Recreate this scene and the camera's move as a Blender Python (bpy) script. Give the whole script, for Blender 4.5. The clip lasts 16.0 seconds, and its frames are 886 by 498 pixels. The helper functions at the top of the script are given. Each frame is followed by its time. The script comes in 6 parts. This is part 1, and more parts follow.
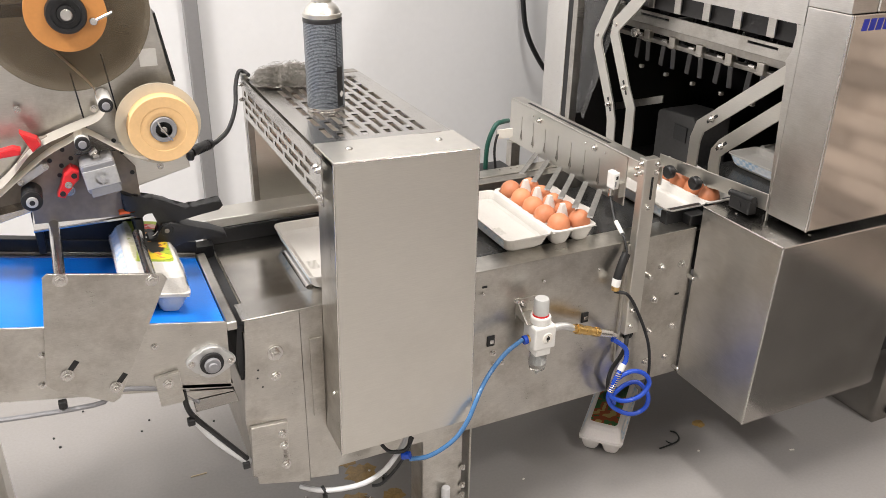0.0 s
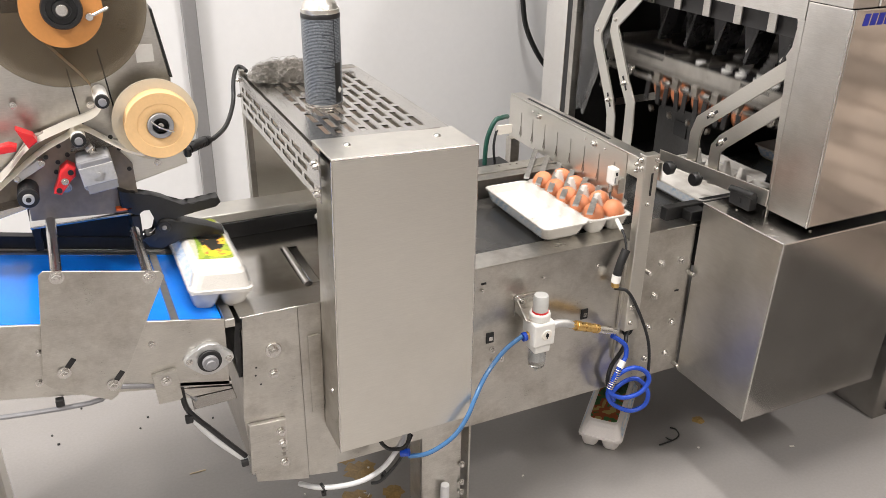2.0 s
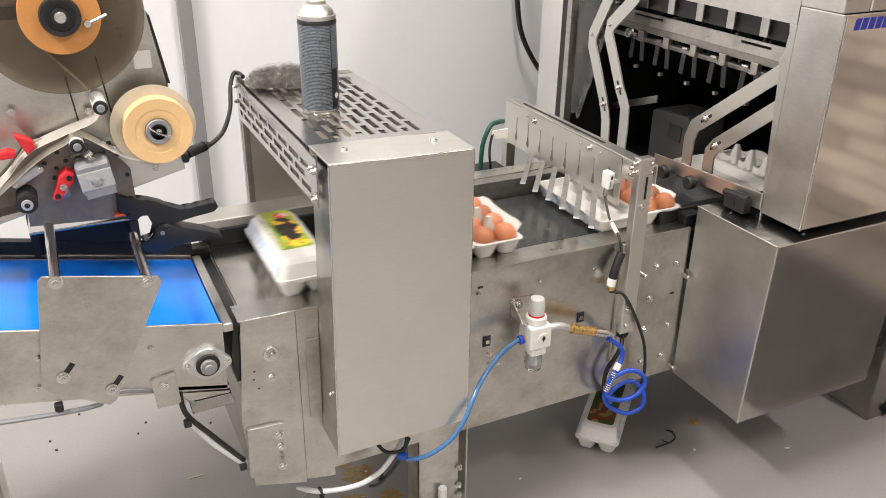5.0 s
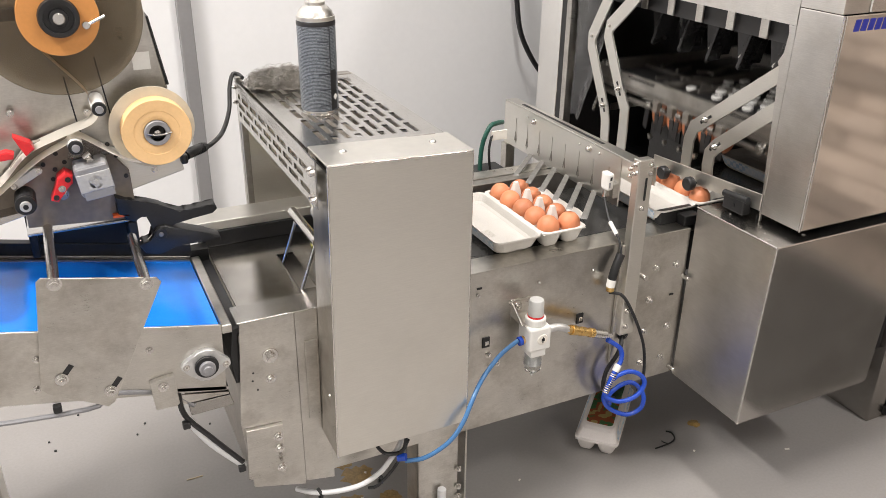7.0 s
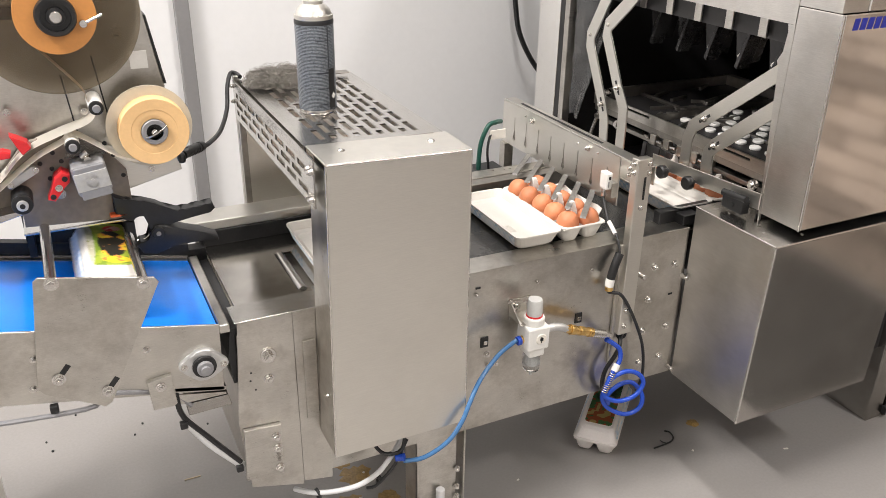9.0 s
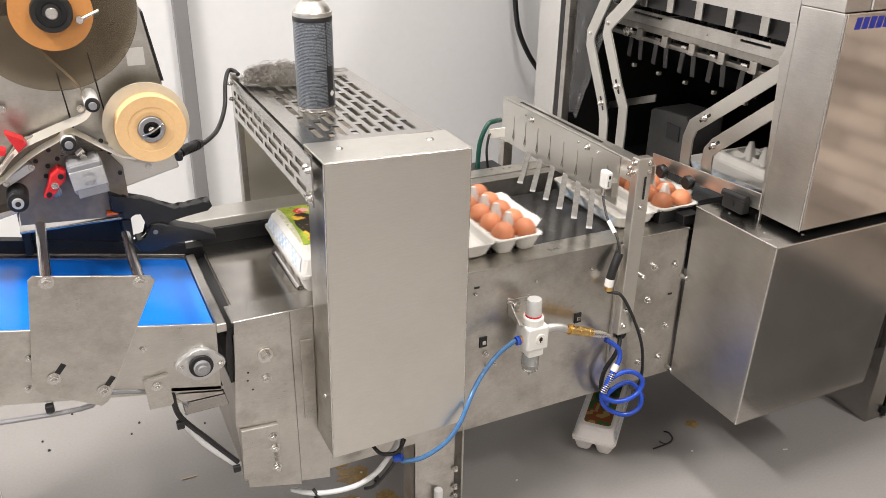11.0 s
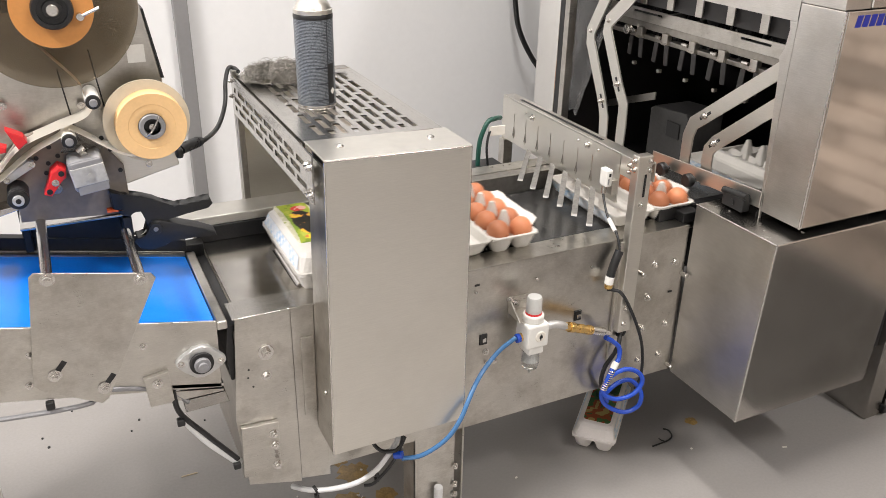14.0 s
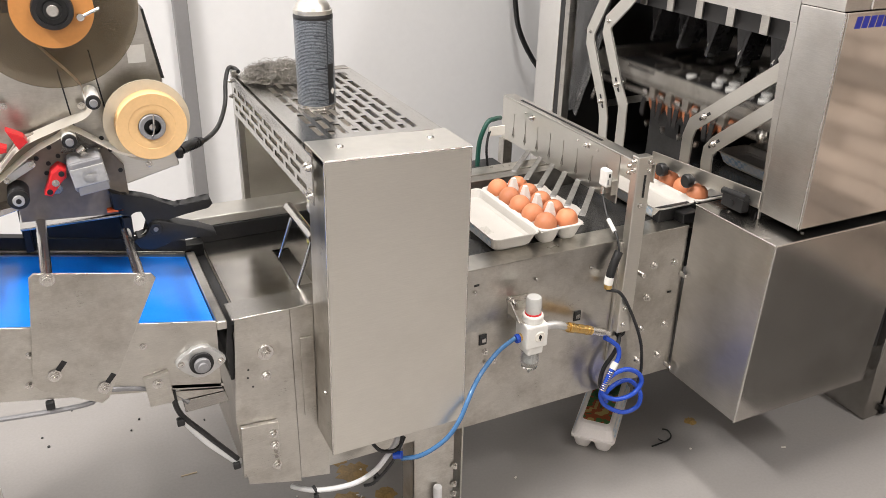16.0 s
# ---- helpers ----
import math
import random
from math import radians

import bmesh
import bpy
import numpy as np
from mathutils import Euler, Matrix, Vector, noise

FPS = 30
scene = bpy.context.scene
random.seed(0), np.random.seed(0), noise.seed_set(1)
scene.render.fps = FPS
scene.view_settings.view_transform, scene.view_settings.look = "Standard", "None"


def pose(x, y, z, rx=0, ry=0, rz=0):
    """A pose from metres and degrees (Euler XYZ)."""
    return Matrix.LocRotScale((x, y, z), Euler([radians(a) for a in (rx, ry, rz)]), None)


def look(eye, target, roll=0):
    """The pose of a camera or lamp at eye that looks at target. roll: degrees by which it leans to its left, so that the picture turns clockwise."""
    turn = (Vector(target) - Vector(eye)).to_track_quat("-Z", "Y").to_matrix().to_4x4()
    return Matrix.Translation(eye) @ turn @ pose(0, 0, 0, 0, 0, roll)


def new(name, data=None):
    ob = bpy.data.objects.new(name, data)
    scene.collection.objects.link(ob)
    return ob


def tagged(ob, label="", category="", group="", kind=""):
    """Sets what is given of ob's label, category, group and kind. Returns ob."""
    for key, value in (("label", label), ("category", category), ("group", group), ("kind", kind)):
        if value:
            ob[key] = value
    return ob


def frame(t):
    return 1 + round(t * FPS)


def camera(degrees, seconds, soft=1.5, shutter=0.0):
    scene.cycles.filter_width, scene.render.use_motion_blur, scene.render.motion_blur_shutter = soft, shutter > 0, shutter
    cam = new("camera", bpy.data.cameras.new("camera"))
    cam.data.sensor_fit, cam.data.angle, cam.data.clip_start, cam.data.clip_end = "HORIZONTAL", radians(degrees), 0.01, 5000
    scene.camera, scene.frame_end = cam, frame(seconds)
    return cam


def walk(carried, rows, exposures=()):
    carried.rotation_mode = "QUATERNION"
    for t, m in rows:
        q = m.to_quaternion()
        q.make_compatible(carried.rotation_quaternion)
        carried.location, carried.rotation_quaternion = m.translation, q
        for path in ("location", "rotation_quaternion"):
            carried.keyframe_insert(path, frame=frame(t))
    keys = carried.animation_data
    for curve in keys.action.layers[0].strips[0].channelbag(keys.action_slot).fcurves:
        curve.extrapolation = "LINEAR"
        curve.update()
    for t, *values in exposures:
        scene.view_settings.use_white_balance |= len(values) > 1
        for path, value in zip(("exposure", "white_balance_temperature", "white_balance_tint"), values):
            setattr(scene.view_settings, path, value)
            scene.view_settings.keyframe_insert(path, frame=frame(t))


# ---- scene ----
cam = camera(56.31, 16.0, soft=0.7, shutter=0.4)
PATH = [
    (0, (-0.0000, -0.0000, 1.2300), (0.5825, 1.2221, 0.5842), 0.90),
    (0.5, (0.0020, 0.0006, 1.2301), (0.5831, 1.2224, 0.5823), 0.90),
    (1, (0.0033, 0.0028, 1.2288), (0.5844, 1.2240, 0.5801), 0.87),
    (1.5, (0.0040, 0.0063, 1.2274), (0.5867, 1.2261, 0.5774), 0.85),
    (2, (0.0048, 0.0050, 1.2287), (0.5858, 1.2241, 0.5758), 0.85),
    (2.5, (0.0031, 0.0035, 1.2292), (0.5861, 1.2215, 0.5761), 0.81),
    (3, (0.0025, 0.0021, 1.2306), (0.5858, 1.2204, 0.5783), 0.78),
    (3.5, (0.0026, 0.0015, 1.2285), (0.5881, 1.2200, 0.5786), 0.78),
    (4, (0.0014, -0.0006, 1.2304), (0.5884, 1.2183, 0.5825), 0.76),
    (6.5, (-0.0000, -0.0033, 1.2316), (0.5901, 1.2170, 0.5892), 0.72),
    (7, (0.0026, -0.0013, 1.2326), (0.5914, 1.2184, 0.5877), 0.73),
    (7.5, (0.0026, -0.0014, 1.2300), (0.5915, 1.2188, 0.5863), 0.70),
    (8, (0.0045, 0.0014, 1.2303), (0.5932, 1.2211, 0.5855), 0.66),
    (8.5, (0.0053, 0.0042, 1.2299), (0.5954, 1.2224, 0.5837), 0.72),
    (9, (0.0036, 0.0018, 1.2309), (0.5952, 1.2197, 0.5853), 0.78),
    (11.5, (0.0075, 0.0106, 1.2270), (0.6013, 1.2258, 0.5783), 1.04),
    (12, (0.0066, 0.0109, 1.2285), (0.6014, 1.2246, 0.5779), 1.05),
    (12.5, (0.0075, 0.0125, 1.2289), (0.6013, 1.2260, 0.5771), 1.03),
    (13, (0.0065, 0.0132, 1.2279), (0.6000, 1.2264, 0.5754), 1.04),
    (13.5, (0.0054, 0.0115, 1.2283), (0.5993, 1.2245, 0.5758), 1.11),
    (14, (0.0045, 0.0101, 1.2277), (0.5990, 1.2235, 0.5764), 1.08),
    (14.5, (0.0071, 0.0119, 1.2279), (0.6010, 1.2251, 0.5757), 1.10),
    (15, (0.0073, 0.0128, 1.2272), (0.6024, 1.2253, 0.5747), 1.14),
    (15.5, (0.0051, 0.0114, 1.2284), (0.6013, 1.2234, 0.5760), 1.15),
    (16, (0.0044, 0.0094, 1.2301), (0.5990, 1.2221, 0.5776), 1.16),
]
walk(cam, [(t, look(e, g, r)) for t, e, g, r in PATH])

# ---- world and light ----
world = bpy.data.worlds.new("world")
scene.world = world
world.use_nodes = True
world.node_tree.nodes["Background"].inputs[0].default_value = (0.9, 0.95, 1.0, 1)
world.node_tree.nodes["Background"].inputs[1].default_value = 0.08
scene.view_settings.exposure = 0.0


def strip_lamp(x, y, z, sx, sy, watts, colour):
    data = bpy.data.lights.new("ceiling_lamp", "AREA")
    data.shape, data.size, data.size_y = "RECTANGLE", sx, sy
    data.energy, data.color = watts, colour
    ob = new("ceiling_lamp", data)
    ob.matrix_basis = pose(x, y, z)
    return ob


WARM = (1.0, 0.953, 0.925)
LAMPS = [(-1.85, 0.75, 152), (-1.3, 0.35, 30), (2.0, -0.95, 64), (0.2, -1.8, 16), (0.75, 1.25, 54)]
for lx, ly, lw in LAMPS:
    strip_lamp(lx, ly, 3.46, 0.22, 0.9, lw, WARM)


# ---- materials ----
def node_mat(name):
    m = bpy.data.materials.new(name)
    m.use_nodes = True
    t = m.node_tree
    return m, t, t.nodes["Principled BSDF"]


def mat(name, colour, rough=0.5, metal=0.0, vary=0.12, scale=6.0, fine=90.0, bump=0.15, stretch=(1, 1, 1), spec=0.5, coat=0.0, per_object=0.0, trans=0.0, dirt=None, dirt_amount=0.0):
    """A surface with broad stains, fine grain and a little relief."""
    m, t, b = node_mat(name)
    n, l = t.nodes, t.links
    co = n.new("ShaderNodeTexCoord")
    mp = n.new("ShaderNodeMapping")
    mp.inputs["Scale"].default_value = stretch
    l.new(co.outputs["Object"], mp.inputs["Vector"])
    big = n.new("ShaderNodeTexNoise")
    big.inputs["Scale"].default_value, big.inputs["Detail"].default_value = scale, 5
    l.new(co.outputs["Object"], big.inputs["Vector"])
    small = n.new("ShaderNodeTexNoise")
    small.inputs["Scale"].default_value, small.inputs["Detail"].default_value = fine, 4
    l.new(mp.outputs[0], small.inputs["Vector"])
    mix = n.new("ShaderNodeMath")
    mix.operation = "MULTIPLY_ADD"
    mix.inputs[1].default_value = 0.45
    l.new(small.outputs[0], mix.inputs[0])
    half = n.new("ShaderNodeMath")
    half.operation = "MULTIPLY"
    half.inputs[1].default_value = 0.55
    l.new(big.outputs[0], half.inputs[0])
    l.new(half.outputs[0], mix.inputs[2])
    ramp = n.new("ShaderNodeValToRGB")
    lo = [max(0, c * (1 - vary)) for c in colour]
    hi = [min(1, c * (1 + vary)) for c in colour]
    ramp.color_ramp.elements[0].position, ramp.color_ramp.elements[1].position = 0.33, 0.67
    ramp.color_ramp.elements[0].color, ramp.color_ramp.elements[1].color = (*lo, 1), (*hi, 1)
    l.new(mix.outputs[0], ramp.inputs[0])
    out = ramp.outputs[0]
    if dirt:
        d = n.new("ShaderNodeTexNoise")
        d.inputs["Scale"].default_value, d.inputs["Detail"].default_value, d.inputs["Roughness"].default_value = scale * 0.7, 8, 0.7
        l.new(co.outputs["Object"], d.inputs["Vector"])
        r2 = n.new("ShaderNodeMapRange")
        r2.inputs[1].default_value, r2.inputs[2].default_value, r2.inputs[4].default_value = 0.47, 0.70, dirt_amount
        l.new(d.outputs[0], r2.inputs[0])
        mx = n.new("ShaderNodeMix")
        mx.data_type = "RGBA"
        mx.inputs["B"].default_value = (*dirt, 1)
        l.new(r2.outputs[0], mx.inputs["Factor"])
        l.new(out, mx.inputs["A"])
        out = mx.outputs["Result"]
    if per_object:
        oi = n.new("ShaderNodeObjectInfo")
        hs = n.new("ShaderNodeHueSaturation")
        mr = n.new("ShaderNodeMapRange")
        mr.inputs[3].default_value, mr.inputs[4].default_value = 1 - per_object, 1 + per_object
        l.new(oi.outputs["Random"], mr.inputs[0])
        l.new(mr.outputs[0], hs.inputs["Value"])
        l.new(out, hs.inputs["Color"])
        out = hs.outputs[0]
    l.new(out, b.inputs["Base Color"])
    rr = n.new("ShaderNodeMapRange")
    rr.inputs[3].default_value, rr.inputs[4].default_value = max(0.02, rough * 0.8), min(1, rough * 1.2)
    l.new(mix.outputs[0], rr.inputs[0])
    l.new(rr.outputs[0], b.inputs["Roughness"])
    b.inputs["Metallic"].default_value = metal
    b.inputs["Specular IOR Level"].default_value = spec
    b.inputs["Coat Weight"].default_value = coat
    b.inputs["Transmission Weight"].default_value = trans
    if bump:
        bp = n.new("ShaderNodeBump")
        bp.inputs["Strength"].default_value, bp.inputs["Distance"].default_value = bump, 0.002
        l.new(small.outputs[0], bp.inputs["Height"])
        l.new(bp.outputs[0], b.inputs["Normal"])
    return m


# some of these steels differ in tone only to carry brighter or dimmer lighting
STEEL_PIT = mat("brightened_folded_steel", (0.68, 0.66, 0.63), 0.33, 1.0, 0.14, 11, 60, 0.015, (1, 1, 30), dirt=(0.5, 0.47, 0.42), dirt_amount=0.5)
STEEL = mat("brushed_steel", (0.565, 0.545, 0.505), 0.29, 1.0, 0.18, 13, 60, 0.07, (1, 1, 30), dirt=(0.33, 0.30, 0.26), dirt_amount=0.8)
STEEL_BOX = mat("darkened_brushed_steel", (0.41, 0.393, 0.37), 0.26, 1.0, 0.18, 4, 60, 0.07, (1, 1, 30), dirt=(0.22, 0.20, 0.17), dirt_amount=0.7)
STEEL_X = mat("brushed_steel_along", (0.58, 0.565, 0.54), 0.22, 1.0, 0.12, 6, 60, 0.06, (1, 25, 25), dirt=(0.42, 0.40, 0.36), dirt_amount=0.5)
STEEL_MATT = mat("bead_blasted_steel", (0.72, 0.70, 0.65), 0.36, 1.0, 0.07, 3, 50, 0.012, (1, 1, 26), dirt=(0.55, 0.525, 0.48), dirt_amount=0.35)
# dull steel of small parts, also the shaded copy for rear and inner panels
STEEL_DARK = mat("dull_and_shaded_steel", (0.36, 0.34, 0.31), 0.42, 1.0, 0.2, 9, 80, 0.1)
STEEL_DOOR = mat("brushed_door_steel", (0.80, 0.785, 0.76), 0.15, 1.0, 0.12, 4, 60, 0.015, (1, 1, 30), dirt=(0.48, 0.44, 0.39), dirt_amount=0.5)
CHROME = mat("polished_bolt_steel", (0.64, 0.62, 0.59), 0.22, 1.0, 0.1, 30, 300, 0.05)
ALU = mat("cast_aluminium", (0.62, 0.62, 0.61), 0.45, 0.7, 0.1, 20, 200, 0.2)
BLACK = mat("black_plastic", (0.013, 0.013, 0.0135), 0.42, 0, 0.3, 30, 250, 0.15)
RUBBER = mat("black_rubber", (0.015, 0.015, 0.016), 0.6, 0, 0.3, 30, 250, 0.1)
# near-black for dark parts, and for shade painted onto inner faces
INSIDE = mat("black_parts_and_shade", (0.017, 0.016, 0.016), 0.48, 0, 0.4, 8, 120, 0.1)
DARKBELT = mat("dark_conveyor_belt", (0.030, 0.030, 0.030), 0.22, 0, 0.3, 9, 200, 0.12, dirt=(0.16, 0.15, 0.13), dirt_amount=0.3)
BLUE = mat("blue_belt", (0.006, 0.19, 0.76), 0.24, 0, 0.08, 10, 300, 0.04, dirt=(0.05, 0.25, 0.75), dirt_amount=0.3)
WALL = mat("white_wall_panel", (0.79, 0.788, 0.786), 0.45, 0, 0.02, 1.5, 60, 0.03)
BROWNWALL = mat("brown_board_wall", (0.44, 0.39, 0.34), 0.6, 0, 0.35, 1.0, 4, 0.1, (0.7, 0.7, 9))
FLOOR = mat("grey_resin_floor", (0.295, 0.28, 0.267), 0.38, 0, 0.07, 2.0, 160, 0.12, dirt=(0.30, 0.28, 0.25), dirt_amount=0.35)
CEIL = mat("white_ceiling", (0.8, 0.8, 0.78), 0.7, 0, 0.03, 2, 60, 0.05)
STRIPGREY = mat("grey_painted_post", (0.23, 0.225, 0.225), 0.45, 0, 0.05, 4, 120, 0.05)
PULP_LIT = mat("lit_white_pulp", (0.80, 0.755, 0.72), 0.85, 0, 0.05, 25, 350, 0.35)
PULP = mat("white_moulded_pulp", (0.63, 0.605, 0.56), 0.85, 0, 0.05, 25, 350, 0.35)
PULP_GREY = mat("grey_moulded_pulp", (0.62, 0.60, 0.55), 0.85, 0, 0.06, 25, 350, 0.35)
EGG = mat("brown_eggshell", (0.56, 0.205, 0.095), 0.48, 0, 0.07, 60, 700, 0.08, per_object=0.22)
CREAM = mat("cream_label_paper", (0.88, 0.57, 0.27), 0.6, 0, 0.05, 30, 250, 0.05)
CREAMDISC = mat("cream_plastic_disc", (0.62, 0.57, 0.46), 0.35, 0, 0.05, 10, 120, 0.03)
KRAFT = mat("orange_backing_paper", (0.60, 0.26, 0.07), 0.5, 0, 0.06, 25, 200, 0.05)
TANPAPER = mat("tan_backing_paper", (0.52, 0.42, 0.29), 0.5, 0, 0.06, 25, 200, 0.05)
PAPER = mat("white_backing_paper", (0.82, 0.78, 0.70), 0.5, 0, 0.03, 20, 200, 0.03)
RED = mat("red_plastic", (0.70, 0.025, 0.03), 0.35, 0, 0.1, 30, 200, 0.05)
WHITE = mat("white_plastic", (0.80, 0.79, 0.75), 0.35, 0, 0.04, 30, 200, 0.05)
GREYPL = mat("grey_painted_motor", (0.30, 0.30, 0.31), 0.45, 0.3, 0.08, 30, 200, 0.1)
HOSE_BLUE = mat("blue_hose", (0.015, 0.07, 0.48), 0.25, 0, 0.1, 20, 100, 0.03)
HOSE_PALE = mat("pale_blue_air_tube", (0.06, 0.17, 0.36), 0.18, 0, 0.1, 20, 100, 0.02)
HOSE_WHITE = mat("white_conduit", (0.72, 0.72, 0.72), 0.35, 0, 0.05, 20, 100, 0.03)
BRASS = mat("brass", (0.72, 0.48, 0.18), 0.28, 1.0, 0.1, 40, 200, 0.05)
GREEN = mat("green_hose", (0.01, 0.07, 0.05), 0.4, 0, 0.1, 20, 100, 0.03)
NAVY = mat("blue_sign_paint", (0.02, 0.03, 0.32), 0.4, 0, 0.05, 20, 100, 0)
YOLK = mat("dried_yolk", (0.33, 0.21, 0.07), 0.3, 0, 0.4, 40, 200, 0.3)
ORANGE = mat("orange_rubber_pad", (0.75, 0.12, 0.03), 0.5, 0, 0.1, 20, 100, 0.05)
SHELL = mat("eggshell_crumb", (0.75, 0.72, 0.66), 0.6, 0, 0.05, 60, 300, 0.05)
BOARD = mat("brown_stacked_board", (0.44, 0.37, 0.315), 0.75, 0, 0.15, 6, 120, 0.1, (1, 1, 8), per_object=0.4)
KNOBGREY = mat("pale_grey_knob", (0.55, 0.55, 0.53), 0.4, 0, 0.05, 30, 200, 0.05)
CHUTE = mat("glossy_black_plastic", (0.022, 0.021, 0.022), 0.22, 0, 0.3, 20, 120, 0.1)
COVER = mat("dark_grey_cover", (0.05, 0.049, 0.048), 0.4, 0.2, 0.25, 12, 120, 0.1)
STEEL_PITF = mat("darkened_smooth_steel", (0.51, 0.49, 0.46), 0.16, 1.0, 0.14, 4, 60, 0.006, (1, 1, 30), dirt=(0.28, 0.255, 0.22), dirt_amount=0.6)
STEEL_MIRROR = mat("polished_door_steel", (0.72, 0.685, 0.645), 0.105, 1.0, 0.08, 4, 60, 0.003, (1, 1, 30), dirt=(0.5, 0.46, 0.41), dirt_amount=0.4)
FLOOR_SHADE = mat("dark_floor_shade", (0.075, 0.072, 0.068), 0.7, 0, 0.3, 5, 120, 0.2)
YELLOWPAD = mat("egg_smeared_mesh", (0.24, 0.22, 0.05), 0.4, 0, 0.5, 90, 300, 0.4)


def glassy(name, colour, alpha, rough=0.05):
    m, t, b = node_mat(name)
    b.inputs["Base Color"].default_value = (*colour, 1)
    b.inputs["Roughness"].default_value = rough
    b.inputs["Transmission Weight"].default_value = alpha
    b.inputs["IOR"].default_value = 1.2
    return m


SMOKE = glassy("smoked_acrylic", (0.47, 0.42, 0.34), 0.92, 0.05)
FILM = glassy("creased_plastic_film", (0.42, 0.42, 0.42), 0.80, 0.16)
HEADGREY = mat("grey_coated_plate", (0.235, 0.20, 0.165), 0.6, 0.1, 0.2, 9, 90, 0.1)
FINGER = mat("worn_finger_steel", (0.34, 0.33, 0.315), 0.38, 0.85, 0.22, 40, 160, 0.15)
CLEAR = glassy("clear_polycarbonate", (0.85, 0.87, 0.88), 0.95, 0.03)


def checks(name, c1, c2, size):
    """Gingham print on pulp."""
    m, t, b = node_mat(name)
    n, l = t.nodes, t.links
    co = n.new("ShaderNodeTexCoord")
    ch = n.new("ShaderNodeTexChecker")
    ch.inputs["Scale"].default_value = size
    ch.inputs[1].default_value, ch.inputs[2].default_value = (*c1, 1), (*c2, 1)
    l.new(co.outputs["Object"], ch.inputs["Vector"])
    no = n.new("ShaderNodeTexNoise")
    no.inputs["Scale"].default_value = 18
    l.new(co.outputs["Object"], no.inputs["Vector"])
    mr = n.new("ShaderNodeMapRange")
    mr.inputs[1].default_value, mr.inputs[2].default_value, mr.inputs[4].default_value = 0.38, 0.62, 0.85
    l.new(no.outputs[0], mr.inputs[0])
    mx = n.new("ShaderNodeMix")
    mx.data_type = "RGBA"
    mx.inputs["B"].default_value = (0.74, 0.76, 0.78, 1)
    l.new(mr.outputs[0], mx.inputs["Factor"])
    l.new(ch.outputs[0], mx.inputs["A"])
    l.new(mx.outputs["Result"], b.inputs["Base Color"])
    b.inputs["Roughness"].default_value = 0.8
    return m


GINGHAM = checks("blue_gingham_print", (0.30, 0.49, 0.68), (0.70, 0.74, 0.78), 100)


def patchwork(name, cols, scale, detail=2.0):
    """A printed picture, reduced to plain patches of its colours."""
    m, t, b = node_mat(name)
    n, l = t.nodes, t.links
    co = n.new("ShaderNodeTexCoord")
    no = n.new("ShaderNodeTexNoise")
    no.inputs["Scale"].default_value, no.inputs["Detail"].default_value = scale, detail
    l.new(co.outputs["Object"], no.inputs["Vector"])
    rp = n.new("ShaderNodeValToRGB")
    rp.color_ramp.interpolation = "CONSTANT"
    e = rp.color_ramp.elements
    while len(e) < len(cols):
        e.new(0.5)
    for i, c in enumerate(cols):
        e[i].position = 0 if i == 0 else 0.32 + 0.36 * i / len(cols)
        e[i].color = (*c, 1)
    l.new(no.outputs[0], rp.inputs[0])
    l.new(rp.outputs[0], b.inputs["Base Color"])
    b.inputs["Roughness"].default_value = 0.7
    return m


